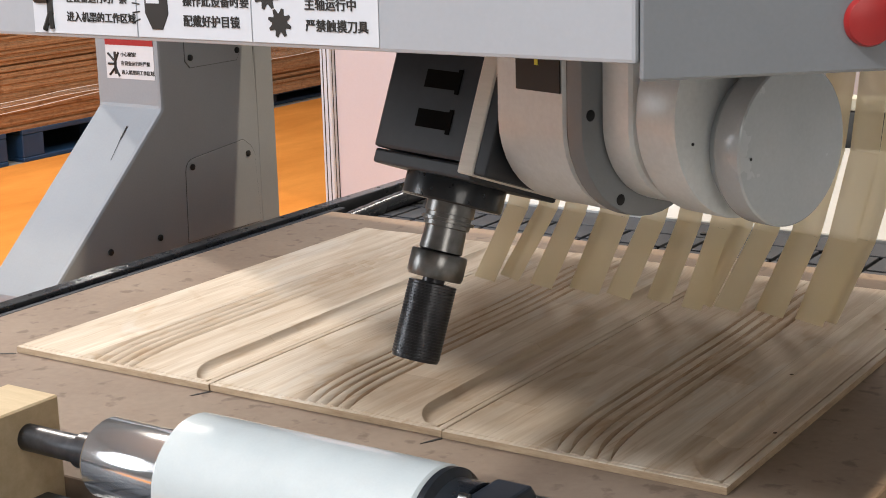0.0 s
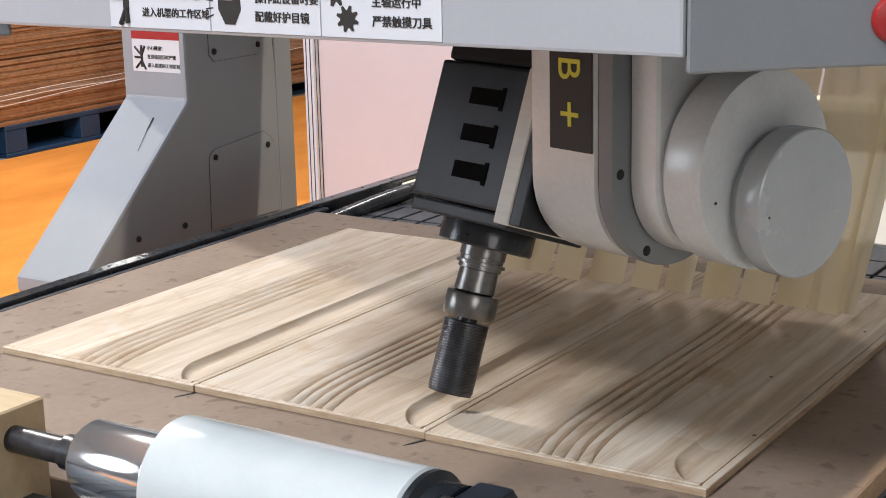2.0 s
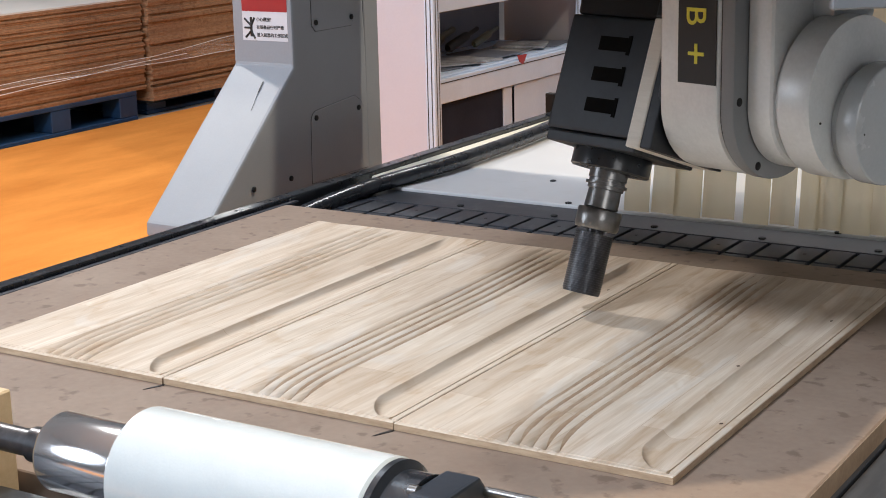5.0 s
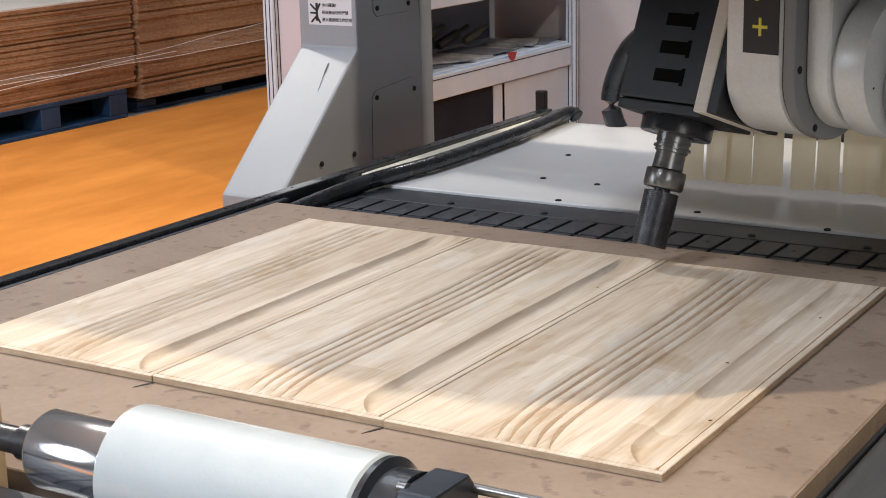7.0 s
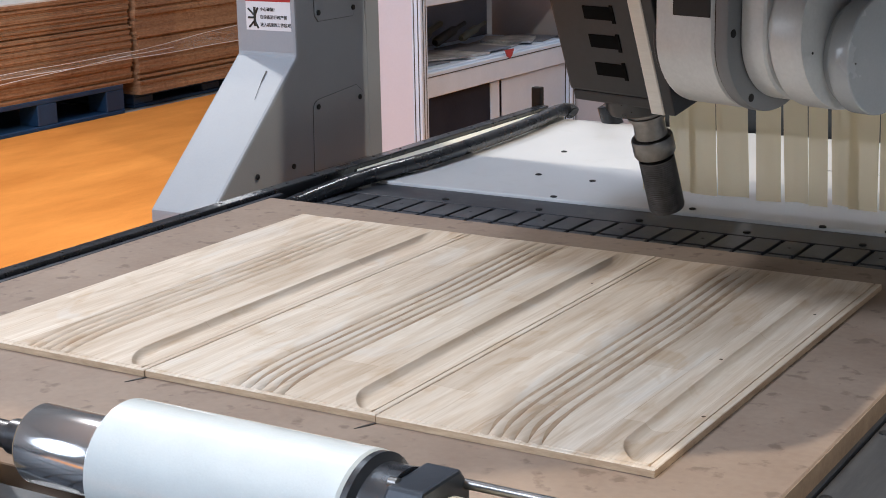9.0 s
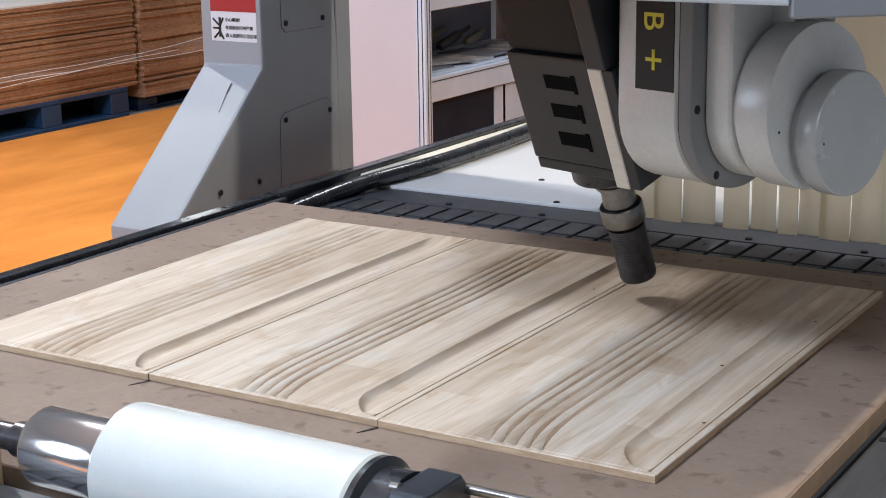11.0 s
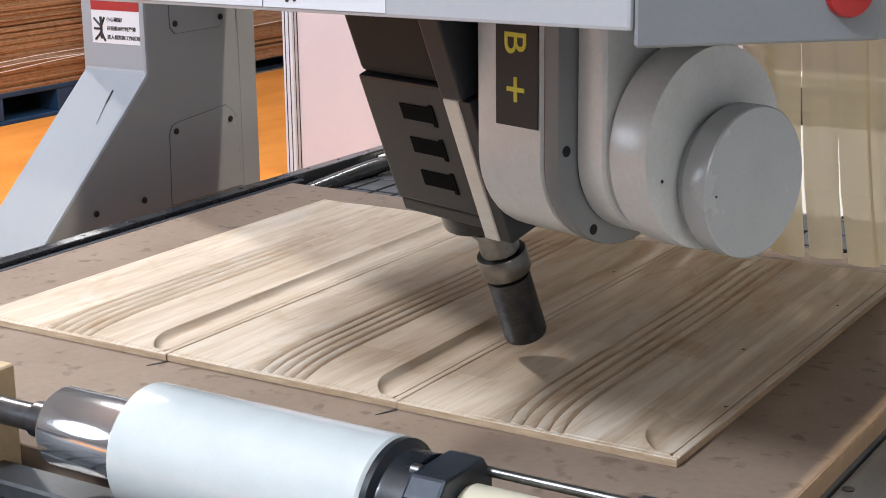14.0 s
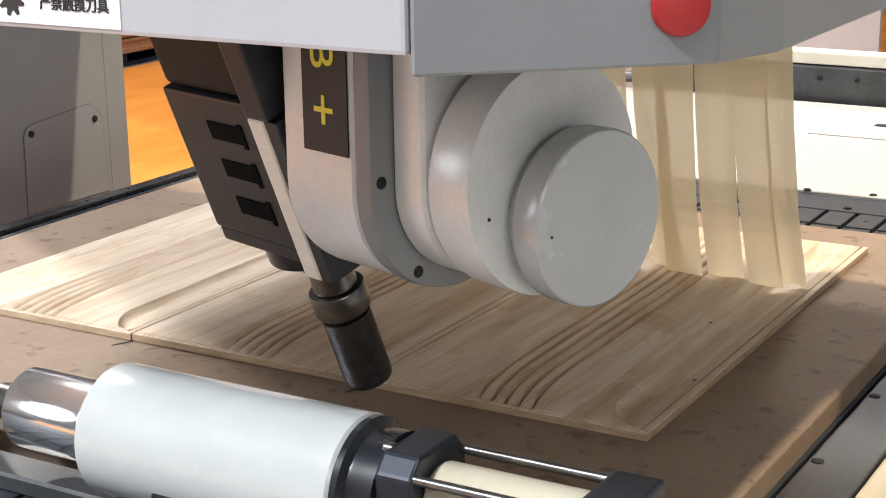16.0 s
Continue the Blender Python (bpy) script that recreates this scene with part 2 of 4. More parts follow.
M_RUBBER = surface("black_hose", (0.010, 0.012, 0.016), (0.022, 0.025, 0.03), 0.28, scale=20, coat=0.3)
# Its broad darker tones also put diagonal shadows into the carpet's colour.
M_CARPET = surface("orange_carpet", (0.58, 0.205, 0.035), (0.80, 0.32, 0.065), 0.95, scale=2.2, stretch=(1.6, 0.5, 1), fine=350, bump=0.25, specular=0.1)
M_FLOOR = surface("dark_hall_floor", (0.34, 0.34, 0.34), (0.42, 0.42, 0.415), 0.5, scale=3, bump=0.05)
M_PINK = surface("pale_pink_panel", (0.57, 0.58, 0.69), (0.62, 0.63, 0.74), 0.6, scale=2)
M_GREYWALL = surface("grey_partition", (0.34, 0.34, 0.37), (0.40, 0.40, 0.43), 0.6, scale=2)
M_WALL = surface("hall_wall_paint", (0.60, 0.61, 0.63), (0.68, 0.69, 0.71), 0.8, scale=1)
M_CEIL = surface("hall_ceiling_paint", (0.80, 0.81, 0.83), (0.85, 0.86, 0.88), 0.9, scale=1)
M_PROFILE = surface("aluminium_profile", (0.52, 0.62, 0.76), (0.60, 0.70, 0.84), 0.4, 0.1, scale=6)
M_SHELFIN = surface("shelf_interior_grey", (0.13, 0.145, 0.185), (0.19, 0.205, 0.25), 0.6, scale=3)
M_BOARD = surface("chipboard_edge", (0.28, 0.150, 0.075), (0.43, 0.255, 0.135), 0.85, scale=30, stretch=(1, 1, 3), fine=90, bump=0.4, dirt=(0.16, 0.07, 0.03), dirt_amount=0.4, random_tint=0.10)
M_BOARDTOP = surface("pale_laminate", (0.66, 0.64, 0.60), (0.74, 0.72, 0.68), 0.5, scale=3)
M_PALLET = surface("blue_plastic_pallet", (0.010, 0.035, 0.085), (0.018, 0.055, 0.13), 0.5, scale=6, bump=0.1)
M_FILM = film_material()
# Near-white stands in for the highlight along folds of clear film.
M_FOLD_GLINT = surface("fold_glint_white", (0.80, 0.78, 0.75), (0.92, 0.90, 0.87), 0.12, scale=25, specular=0.8)
M_RECESS = surface("dark_cabinet_front", (0.016, 0.019, 0.032), (0.026, 0.030, 0.046), 0.8, scale=4, specular=0.1)
M_STICK = surface("sticker_white", (0.60, 0.61, 0.64), (0.66, 0.67, 0.70), 0.35, scale=3)
M_RED = surface("signal_red", (0.30, 0.014, 0.014), (0.36, 0.02, 0.018), 0.35, scale=5)
M_YELLOW = surface("label_yellow", (0.70, 0.62, 0.03), (0.78, 0.70, 0.05), 0.45, scale=5)
M_PAPER = surface("printed_paper", (0.10, 0.105, 0.12), (0.55, 0.56, 0.58), 0.5, scale=8)
M_OLIVE = surface("olive_plastic", (0.07, 0.075, 0.05), (0.14, 0.14, 0.09), 0.4, scale=9)
M_DEEPBROWN = surface("deep_brown_wood", (0.05, 0.030, 0.016), (0.11, 0.065, 0.035), 0.8, scale=30)
# Brown of the cuts; on the flutes it also carries painted shade.
M_CARVED_BROWN = surface("carved_brown", (0.40, 0.275, 0.17), (0.64, 0.51, 0.37), 0.75, scale=22, stretch=(2.5, 0.35, 1), fine=220, bump=0.2, specular=0.2)
M_STRIP = strip_material()


# ---- mesh helpers ----
def part(name, bm, material, parent=None, label="", smooth=False):
    me = bpy.data.meshes.new(name)
    bmesh.ops.recalc_face_normals(bm, faces=bm.faces[:])
    bm.to_mesh(me)
    bm.free()
    me.materials.append(material)
    if smooth:
        me.shade_smooth()
        me.set_sharp_from_angle(angle=radians(35))
    ob = new(name, me)
    if parent is not None:
        ob.parent = parent
    if label:
        ob["label"] = label
    return ob


def thing(name, label, category, at=None, group="", kind=""):
    ob = new(name)
    if at is not None:
        ob.matrix_world = at
    return tagged(ob, label, category, group, kind)


def box(x0, x1, y0, y1, z0, z1, bevel=0.0, seg=2, bm=None):
    b = bmesh.new()
    bmesh.ops.create_cube(b, size=1)
    bmesh.ops.scale(b, vec=(x1 - x0, y1 - y0, z1 - z0), verts=b.verts)
    bmesh.ops.translate(b, vec=((x0 + x1) / 2, (y0 + y1) / 2, (z0 + z1) / 2), verts=b.verts)
    if bevel:
        bmesh.ops.bevel(b, geom=b.edges[:], offset=bevel, segments=seg, profile=0.6, affect="EDGES")
    return join(bm, b)


def join(bm, b, m=None):
    if m is not None:
        bmesh.ops.transform(b, matrix=m, verts=b.verts)
    if bm is None:
        return b
    me = bpy.data.meshes.new("scratch")
    b.to_mesh(me)
    b.free()
    bm.from_mesh(me)
    bpy.data.meshes.remove(me)
    return bm


def prism(points, lo, hi, axis="x", bevel=0.0, seg=2, bm=None):
    """A closed outline, swept along an axis. Points are (y, z) for x, (x, z) for y, (x, y) for z."""
    b = bmesh.new()

    def at(p, h):
        return {"x": (h, p[0], p[1]), "y": (p[0], h, p[1]), "z": (p[0], p[1], h)}[axis]
    low = [b.verts.new(at(p, lo)) for p in points]
    high = [b.verts.new(at(p, hi)) for p in points]
    b.faces.new(low)
    b.faces.new(high[::-1])
    for i in range(len(points)):
        j = (i + 1) % len(points)
        b.faces.new((low[j], low[i], high[i], high[j]))
    bmesh.ops.recalc_face_normals(b, faces=b.faces[:])
    if bevel:
        sharp = [e for e in b.edges if len(e.link_faces) == 2 and e.calc_face_angle(0) > 0.5]
        bmesh.ops.bevel(b, geom=sharp, offset=bevel, segments=seg, profile=0.6, affect="EDGES")
    return join(bm, b)


def lathe(profile, axis="z", n=48, bm=None, m=None):
    """A turned body: (radius, height) rows round an axis."""
    b = bmesh.new()
    rings = []
    for r, h in profile:
        ring = []
        for i in range(n):
            a = 2 * math.pi * i / n
            c, s = r * math.cos(a), r * math.sin(a)
            ring.append(b.verts.new({"z": (c, s, h), "x": (h, c, s), "y": (c, h, s)}[axis]))
        rings.append(ring)
    for lo, hi in zip(rings, rings[1:]):
        for i in range(n):
            j = (i + 1) % n
            b.faces.new((lo[i], lo[j], hi[j], hi[i]))
    b.faces.new(rings[0][::-1])
    b.faces.new(rings[-1])
    return join(bm, b, m)


def stadium(r, z_top, n=20, cy=0.0, cz=0.0):
    """The outline in (y, z) of an arm: straight sides from z_top down, with a round lower end."""
    pts = [(cy + r, z_top)]
    for i in range(n + 1):
        a = -math.pi * i / n
        pts.append((cy + r * math.cos(a), cz + r * math.sin(a)))
    pts.append((cy - r, z_top))
    return pts


def tube(points, radius, n=12, bm=None):
    b = bmesh.new()
    rings = []
    pts = [Vector(p) for p in points]
    for i, p in enumerate(pts):
        d = (pts[min(i + 1, len(pts) - 1)] - pts[max(i - 1, 0)]).normalized()
        u = d.cross(Vector((0, 0, 1)))
        u = u.normalized() if u.length > 1e-4 else Vector((1, 0, 0))
        v = d.cross(u)
        rings.append([b.verts.new(p + radius * (u * math.cos(2 * math.pi * k / n) + v * math.sin(2 * math.pi * k / n))) for k in range(n)])
    for lo, hi in zip(rings, rings[1:]):
        for k in range(n):
            b.faces.new((lo[k], lo[(k + 1) % n], hi[(k + 1) % n], hi[k]))
    b.faces.new(rings[0])
    b.faces.new(rings[-1][::-1])
    return join(bm, b)


def text_mesh(body, size, m):
    """Raised letters as one mesh, lying in the plane of m."""
    cu = bpy.data.curves.new("lettering", "FONT")
    cu.body, cu.size, cu.extrude, cu.offset = body, size, 0.0006, 0.00012
    cu.align_x, cu.align_y = "CENTER", "CENTER"
    ob = new("lettering", cu)
    me = bpy.data.meshes.new_from_object(ob.evaluated_get(bpy.context.evaluated_depsgraph_get()))
    bpy.data.objects.remove(ob)
    b = bmesh.new()
    b.from_mesh(me)
    bpy.data.meshes.remove(me)
    mid = [(min(v.co[k] for v in b.verts) + max(v.co[k] for v in b.verts)) / 2 for k in (0, 1)]
    bmesh.ops.translate(b, vec=(-mid[0], -mid[1], 0), verts=b.verts)
    bmesh.ops.transform(b, matrix=m, verts=b.verts)
    return b

# ---- setting: hall ----
FLOOR_Z = -0.75
tagged(part("floor", box(-14, 14, -12, 16, FLOOR_Z - 0.1, FLOOR_Z), M_FLOOR), "dark grey exhibition hall floor", "floor", kind="structure")
tagged(part("carpet", box(-4.70, -0.3, -3.5, 9.5, FLOOR_Z, FLOOR_Z + 0.006), M_CARPET), "bright orange exhibition carpet on the hall floor", "carpet", kind="structure")
tagged(part("wall_west", box(-14.2, -14, -12, 16, FLOOR_Z, 5.6), M_WALL), "plain hall wall", "wall", kind="structure")
tagged(part("wall_east", box(14, 14.2, -12, 16, FLOOR_Z, 5.6), M_WALL), "plain hall wall", "wall", kind="structure")
tagged(part("wall_north", box(-14, 14, 16, 16.2, FLOOR_Z, 5.6), M_WALL), "plain hall wall", "wall", kind="structure")
tagged(part("wall_south", box(-14, 14, -12.2, -12, FLOOR_Z, 5.6), M_WALL), "plain hall wall", "wall", kind="structure")
tagged(part("ceiling", box(-14, 14, -12, 16, 5.6, 5.7), M_CEIL), "plain hall ceiling", "ceiling", kind="structure")


# ---- machine bed ----
W, L, T = 0.335, 0.79, 0.0088
BX0, BX1, BY0, BY1, BT = -0.495, 0.798, -0.285, 0.905, 0.026


def machine_bed():
    bed = thing("machine_bed", "long machine bed with black gridded vacuum table and white rear cover", "machine bed")
    top = -BT
    part("bed_frame", box(-0.54, 0.99, -0.75, 2.25, FLOOR_Z + 0.25, top - 0.045, 0.01), M_PAINT, bed, "grey painted steel frame")
    for x in (-0.5, 0.85):
        for y in (-0.6, 0.75, 2.1):
            part("leg", box(x - 0.06, x + 0.06, y - 0.06, y + 0.06, FLOOR_Z, FLOOR_Z + 0.26, 0.006), M_PAINT, bed)
    # black table plates with a recessed grid of channels
    cx, cy = 0.0502, 0.094
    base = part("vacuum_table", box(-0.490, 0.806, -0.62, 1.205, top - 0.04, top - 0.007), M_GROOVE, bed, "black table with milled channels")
    part("table_rear_border", box(-0.530, 0.8045, 1.1135, 1.2075, top - 0.006, top + 0.0005, 0.001, 1), M_BLACK, bed, "dark grey table border")
    tile = box(-cx / 2 + 0.0036, cx / 2 - 0.0036, -cy / 2 + 0.0042, cy / 2 - 0.0042, -0.006, 0.0005, 0.0008, 1)
    first = part("table_tile", tile, M_BLACK, base)
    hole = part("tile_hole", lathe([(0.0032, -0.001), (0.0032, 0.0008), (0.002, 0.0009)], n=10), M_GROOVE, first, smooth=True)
    made = []
    nx = 25
    part("table_side_border", box(0.7690, 0.8045, -0.62, 1.1130, top - 0.0065, top + 0.0003, 0.001, 1), M_BLACK, bed, "dark grey table border")
    for i in range(nx):
        for j in range(20):
            y = 1.0645 - cy * j
            x = -0.487 + cx * (i + 0.5)
            hidden = BX0 + 0.02 < x < BX1 - 0.03 and BY0 + 0.05 < y < BY1 - 0.05
            if not hidden and y > -0.6:
                made.append((x, y, (i + 2 * j) % 3 == 0))
    first.location = (made[0][0], made[0][1], top)
    for x, y, holed in made[1:]:
        o = new("table_tile", first.data)
        o.parent, o.location = base, (x, y, top)
        if holed:
            k = new("tile_hole", hole.data)
            k.parent, k.location = base, (x, y, top)
    bolt = lathe([(0.0065, 0), (0.0065, 0.0025), (0.0045, 0.0035)], n=12)
    bolts = [(-0.455 + 0.1995 * i, 1.133) for i in range(7)] + [(-0.515, 1.134)]
    b0 = part("bolt", bolt, M_GROOVE, bed, "black cap screw", smooth=True)
    b0.location = (*bolts[0], top + 0.0005)
    for p in bolts[1:]:
        o = new("bolt", b0.data)
        o.parent, o.location = bed, (*p, top + 0.0005)
    # white rear cover
    cover = part("rear_cover", box(-0.455, 0.835, 1.2095, 2.03, top - 0.03, top + 0.006, 0.002, 1), M_WHITE, bed, "white painted sheet metal cover")
    screws = [(-0.262, 1.64), (-0.195, 1.395), (-0.070, 1.385), (-0.072, 1.222), (0.20, 1.24), (0.56, 1.22), (0.72, 1.45), (0.55, 1.75), (0.45, 1.21)]
    for p in screws:
        o = new("screw", b0.data)
        o.parent, o.location = cover, (*p, top + 0.005)
    part("cover_lid", box(0.30, 0.62, 1.68, 1.93, top + 0.0062, top + 0.0085, 0.001, 1), M_WHITE, cover)
    part("lid_handle", box(0.40, 0.47, 1.80, 1.82, top + 0.0087, top + 0.011, 0.001, 1), M_DARKMETAL, cover, "dark grip plate")
    # rear cross bar with bolts
    bar = part("rear_bar", box(-0.245, 0.86, 2.06, 2.13, top - 0.01, 0.055, 0.004), M_DARKMETAL, bed, "dark steel cross bar")
    part("bar_cap", box(-0.245, 0.86, 2.065, 2.13, 0.058, 0.085, 0.003), M_CREAM, bar)
    for i in range(13):
        part("bar_bolt", lathe([(0.0055, 0), (0.0055, 0.004), (0.0035, 0.005)], n=10, m=Matrix.Translation((-0.21 + 0.083 * i, 2.058, 0.03)) @ pose(0, 0, 0, 90, 0, 0)), M_GROOVE, bar)
    # left side: edge strip, cream channel, dark rail
    part("edge_strip", box(-0.540, -0.512, -0.75, 2.05, top - 0.03, 0.0065, 0.003), M_RUBBER, bed, "black edge profile")
    hole0 = part("strip_screw", lathe([(0.0032, 0), (0.0032, 0.0008), (0.002, 0.0009)], n=10), M_GROOVE, bed, smooth=True)
    hole0.location = (-0.528, -0.7, 0.0062)
    for i in range(26):
        o = new("strip_screw", hole0.data)
        o.parent, o.location = bed, (-0.528, -0.6 + 0.1 * i, 0.0062)
    part("side_channel", box(-0.510, -0.474, 1.209, 2.06, top - 0.05, -0.002, 0.003), M_CREAM, bed, "cream painted cable channel")
    part("inner_strip", box(-0.5115, -0.4975, -0.75, 0.95, top - 0.03, -0.001, 0.002, 1), M_BLACK, bed, "black inner strip")
    part("rail_stop", box(-0.555, -0.530, 2.04, 2.06, 0.0, 0.05, 0.003), M_GROOVE, bed, "black end stop")
    # right side: steel deck beside the table
    part("side_deck", box(0.8075, 0.8700, -0.75, 2.05, top - 0.05, top - 0.0015, 0.002), M_GREYMETAL, bed, "brushed steel side plate")
    for i in range(8):
        o = new("deck_hole", b0.data)
        o.parent, o.location = bed, (0.817, -0.321 + 0.209 * i, top - 0.0030)
    part("deck_rail", box(0.8720, 0.945, -0.75, 2.05, top - 0.030, top - 0.004, 0.004), M_IVORY, bed, "ivory plastic way cover")
    return bed


def hose():
    pts = [(-0.477, 0.925, -0.021), (-0.478, 1.03, -0.016), (-0.470, 1.12, -0.010), (-0.452, 1.21, -0.004), (-0.431, 1.387, -0.001), (-0.434, 1.667, 0.0), (-0.445, 1.846, 0.001), (-0.458, 1.96, 0.003), (-0.460, 2.015, 0.003), (-0.452, 2.04, 0.001), (-0.440, 2.04, -0.008)]
    fine = []
    for i in range(len(pts) - 1):
        p = [Vector(pts[max(0, min(len(pts) - 1, i + k))]) for k in (-1, 0, 1, 2)]
        for s in range(4):
            u = s / 4
            fine.append(0.5 * ((2 * p[1]) + (p[2] - p[0]) * u + (2 * p[0] - 5 * p[1] + 4 * p[2] - p[3]) * u * u + (3 * p[1] - p[0] - 3 * p[2] + p[3]) * u ** 3))
    fine.append(Vector(pts[-1]))
    ob = part("vacuum_hose", tube(fine, 0.016), M_RUBBER, smooth=True)
    tagged(ob, "thick glossy black hose along the table edge", "hose")
    part("hose_cuff", tube(fine[-5:-1], 0.0185), M_RUBBER, ob, "black end cuff", smooth=True)


def spoilboard():
    ob = part("spoilboard", box(BX0, BX1, BY0, BY1, -BT, 0, 0.0015, 1), M_MDF)
    tagged(ob, "worn brown fibreboard spoilboard lying on the table", "board")
    part("edge_band", box(BX1 + 0.0003, BX1 + 0.0018, BY0, BY1, -BT, -0.0015), M_MDF_EDGE, ob, "raw cut edge")
    for x, y, a in ((-0.004, -0.012, 66), (0.331, -0.013, 66), (-0.347, -0.012, 30)):
        b = prism([(-0.015, -0.0006), (-0.003, -0.0019), (0.012, -0.0022), (0.015, 0.0), (0.011, 0.0021), (-0.004, 0.0013)], 0.0002, 0.0008, "z")
        bmesh.ops.transform(b, matrix=pose(x, y, 0, 0, 0, a), verts=b.verts)
        part("pencil_mark", b, M_INK, ob, "black marker line")
    # white paper shims under the far edge
    part("tape_strip", box(0.07, 0.16, BY1 + 0.002, BY1 + 0.009, -BT + 0.003, -BT + 0.005), M_STICK, ob, "white tape strip")
    part("tape_strip", box(0.44, 0.53, BY1 + 0.002, BY1 + 0.009, -BT + 0.003, -BT + 0.005), M_STICK, ob, "white tape strip")


def flute_edge(v):
    """Where the first flute's sharp step runs, v along the panel."""
    return 0.1195 + 0.0210 * max(0.0, 1 - v / 0.16) ** 2.4 - 0.009 * min(1.0, max(0.0, v - 0.5) / 0.25)


def groove_edge(v):
    return 0.266 + 0.007 * max(0.0, 1 - v / 0.4) + 0.050 * max(0.0, 1 - v / 0.085) ** 2.4


def tone_band(edge, lo, hi, v0, v1):
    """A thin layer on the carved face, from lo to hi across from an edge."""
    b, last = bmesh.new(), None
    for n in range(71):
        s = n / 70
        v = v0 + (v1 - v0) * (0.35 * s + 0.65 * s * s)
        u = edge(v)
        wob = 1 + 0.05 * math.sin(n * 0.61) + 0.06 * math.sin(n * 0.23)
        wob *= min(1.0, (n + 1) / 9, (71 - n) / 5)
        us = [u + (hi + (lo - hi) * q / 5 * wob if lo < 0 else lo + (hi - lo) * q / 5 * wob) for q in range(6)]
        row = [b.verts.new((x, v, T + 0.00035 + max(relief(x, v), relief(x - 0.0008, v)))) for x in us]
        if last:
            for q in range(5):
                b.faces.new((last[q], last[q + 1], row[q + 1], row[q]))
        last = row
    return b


def relief(u, v):
    """Carved depth below the face of a panel at u across and v along it."""
    z = 0.0
    u0 = flute_edge(v)
    step = 0.0160
    p = (u - u0) / step
    if -1.2 < p < 4.07:
        k = max(0, math.ceil(p - 0.07))
        q = p - k
        lead = 0.0060 - 0.0012 * q
        fade = min(1.0, max(0.0, v - lead) / 0.006, max(0.0, L - 0.004 - v) / 0.03)
        deep = 0.0078 * fade
        # a round shoulder that falls ever steeper to a sharp step
        if q > 0:
            z -= deep * (1 - q / 0.07)
        else:
            span = 1.2 if k == 0 else 0.93
            z -= deep * max(0.0, 1 + q / span) ** 2.9
    # soft swell before the flutes
    if 0 < u < u0 - 0.019:
        z -= 0.0010 * min(1.0, max(0.0, v - 0.01) / 0.05) * math.sin(math.pi * min(1, u / (u0 - 0.019))) ** 2
    # wide scoop beside the joint: a crisp edge, a hollow wall, a floor that climbs slowly to the score line
    g = groove_edge(v)
    d = min(u - g, (v - 0.014) * 1.1)
    if d > 0 and u < 0.3245:
        wall = 1 - max(0.0, 1 - d / 0.0125) ** 2.4
        climb = max(0.0, min(1.0, (u - g - 0.012) / (0.3245 - g - 0.012))) if g + 0.012 < 0.3245 else 1.0
        climb = climb * climb * (3 - 2 * climb)
        z -= 0.0080 * wall * (1 - 0.86 * climb) * min(1.0, max(0.0, L - 0.004 - v) / 0.05)
    # thin scored lines beside the joint and along the front
    if abs(u - (W - 0.0095)) < 0.0014 and v > 0.008:
        z -= 0.0030
    if abs(v - 0.0075) < 0.0009:
        z -= 0.0016
    return z


def carved_panel_mesh():
    nu, nv = 340, 120
    us = [W * i / nu for i in range(nu + 1)]
    vs = [0.0030, 0.0046, 0.0056, 0.0062, 0.0070, 0.0080, 0.0088] + [0.0095 + 0.0505 * (j / 30) for j in range(30)] + [0.06 + (L - 0.06) * j / (nv - 22) for j in range(nv - 22 + 1)]
    us = sorted(us[:-1] + [W - 0.0112, W - 0.0108, W - 0.0082, W - 0.0078, us[-1]])
    nu = len(us) - 1
    us[0], us[-1] = 0.0008, W - 0.0008
    vs = [0.0008] + vs
    vs[-1] = L - 0.0008
    verts = [(u, v, T + relief(u, v)) for v in vs for u in us]
    faces, row = [], nu + 1
    for j in range(len(vs) - 1):
        for i in range(nu):
            a = j * row + i
            faces.append((a, a + 1, a + row + 1, a + row))
    rim = [i for i in range(row)] + [j * row + nu for j in range(1, len(vs))] + [(len(vs) - 1) * row + i for i in range(nu - 1, -1, -1)] + [j * row for j in range(len(vs) - 2, 0, -1)]
    rows = [rim]
    for dz in (-0.001, -T + 0.0002):
        start = len(verts)
        for k in rim:
            x, y, z = verts[k]
            verts.append((0.0 if x < 0.001 else W if x > W - 0.001 else x, 0.0 if y < 0.001 else L if y > L - 0.001 else y, T + dz if dz > -0.005 else 0.0002))
        rows.append(list(range(start, start + len(rim))))
    for lo, hi in zip(rows, rows[1:]):
        for i in range(len(rim)):
            j = (i + 1) % len(rim)
            faces.append((lo[j], lo[i], hi[i], hi[j]))
    top_count = (len(vs) - 1) * nu
    faces.append(rows[-1])
    me = bpy.data.meshes.new("carved_panel")
    me.from_pydata(verts, [], faces)
    me.materials.append(M_WOOD)
    me.materials.append(M_EDGE)
    for k in range(top_count + len(rim), len(faces)):
        me.polygons[k].material_index = 1
    me.shade_smooth()
    me.set_sharp_from_angle(angle=radians(28))
    return me


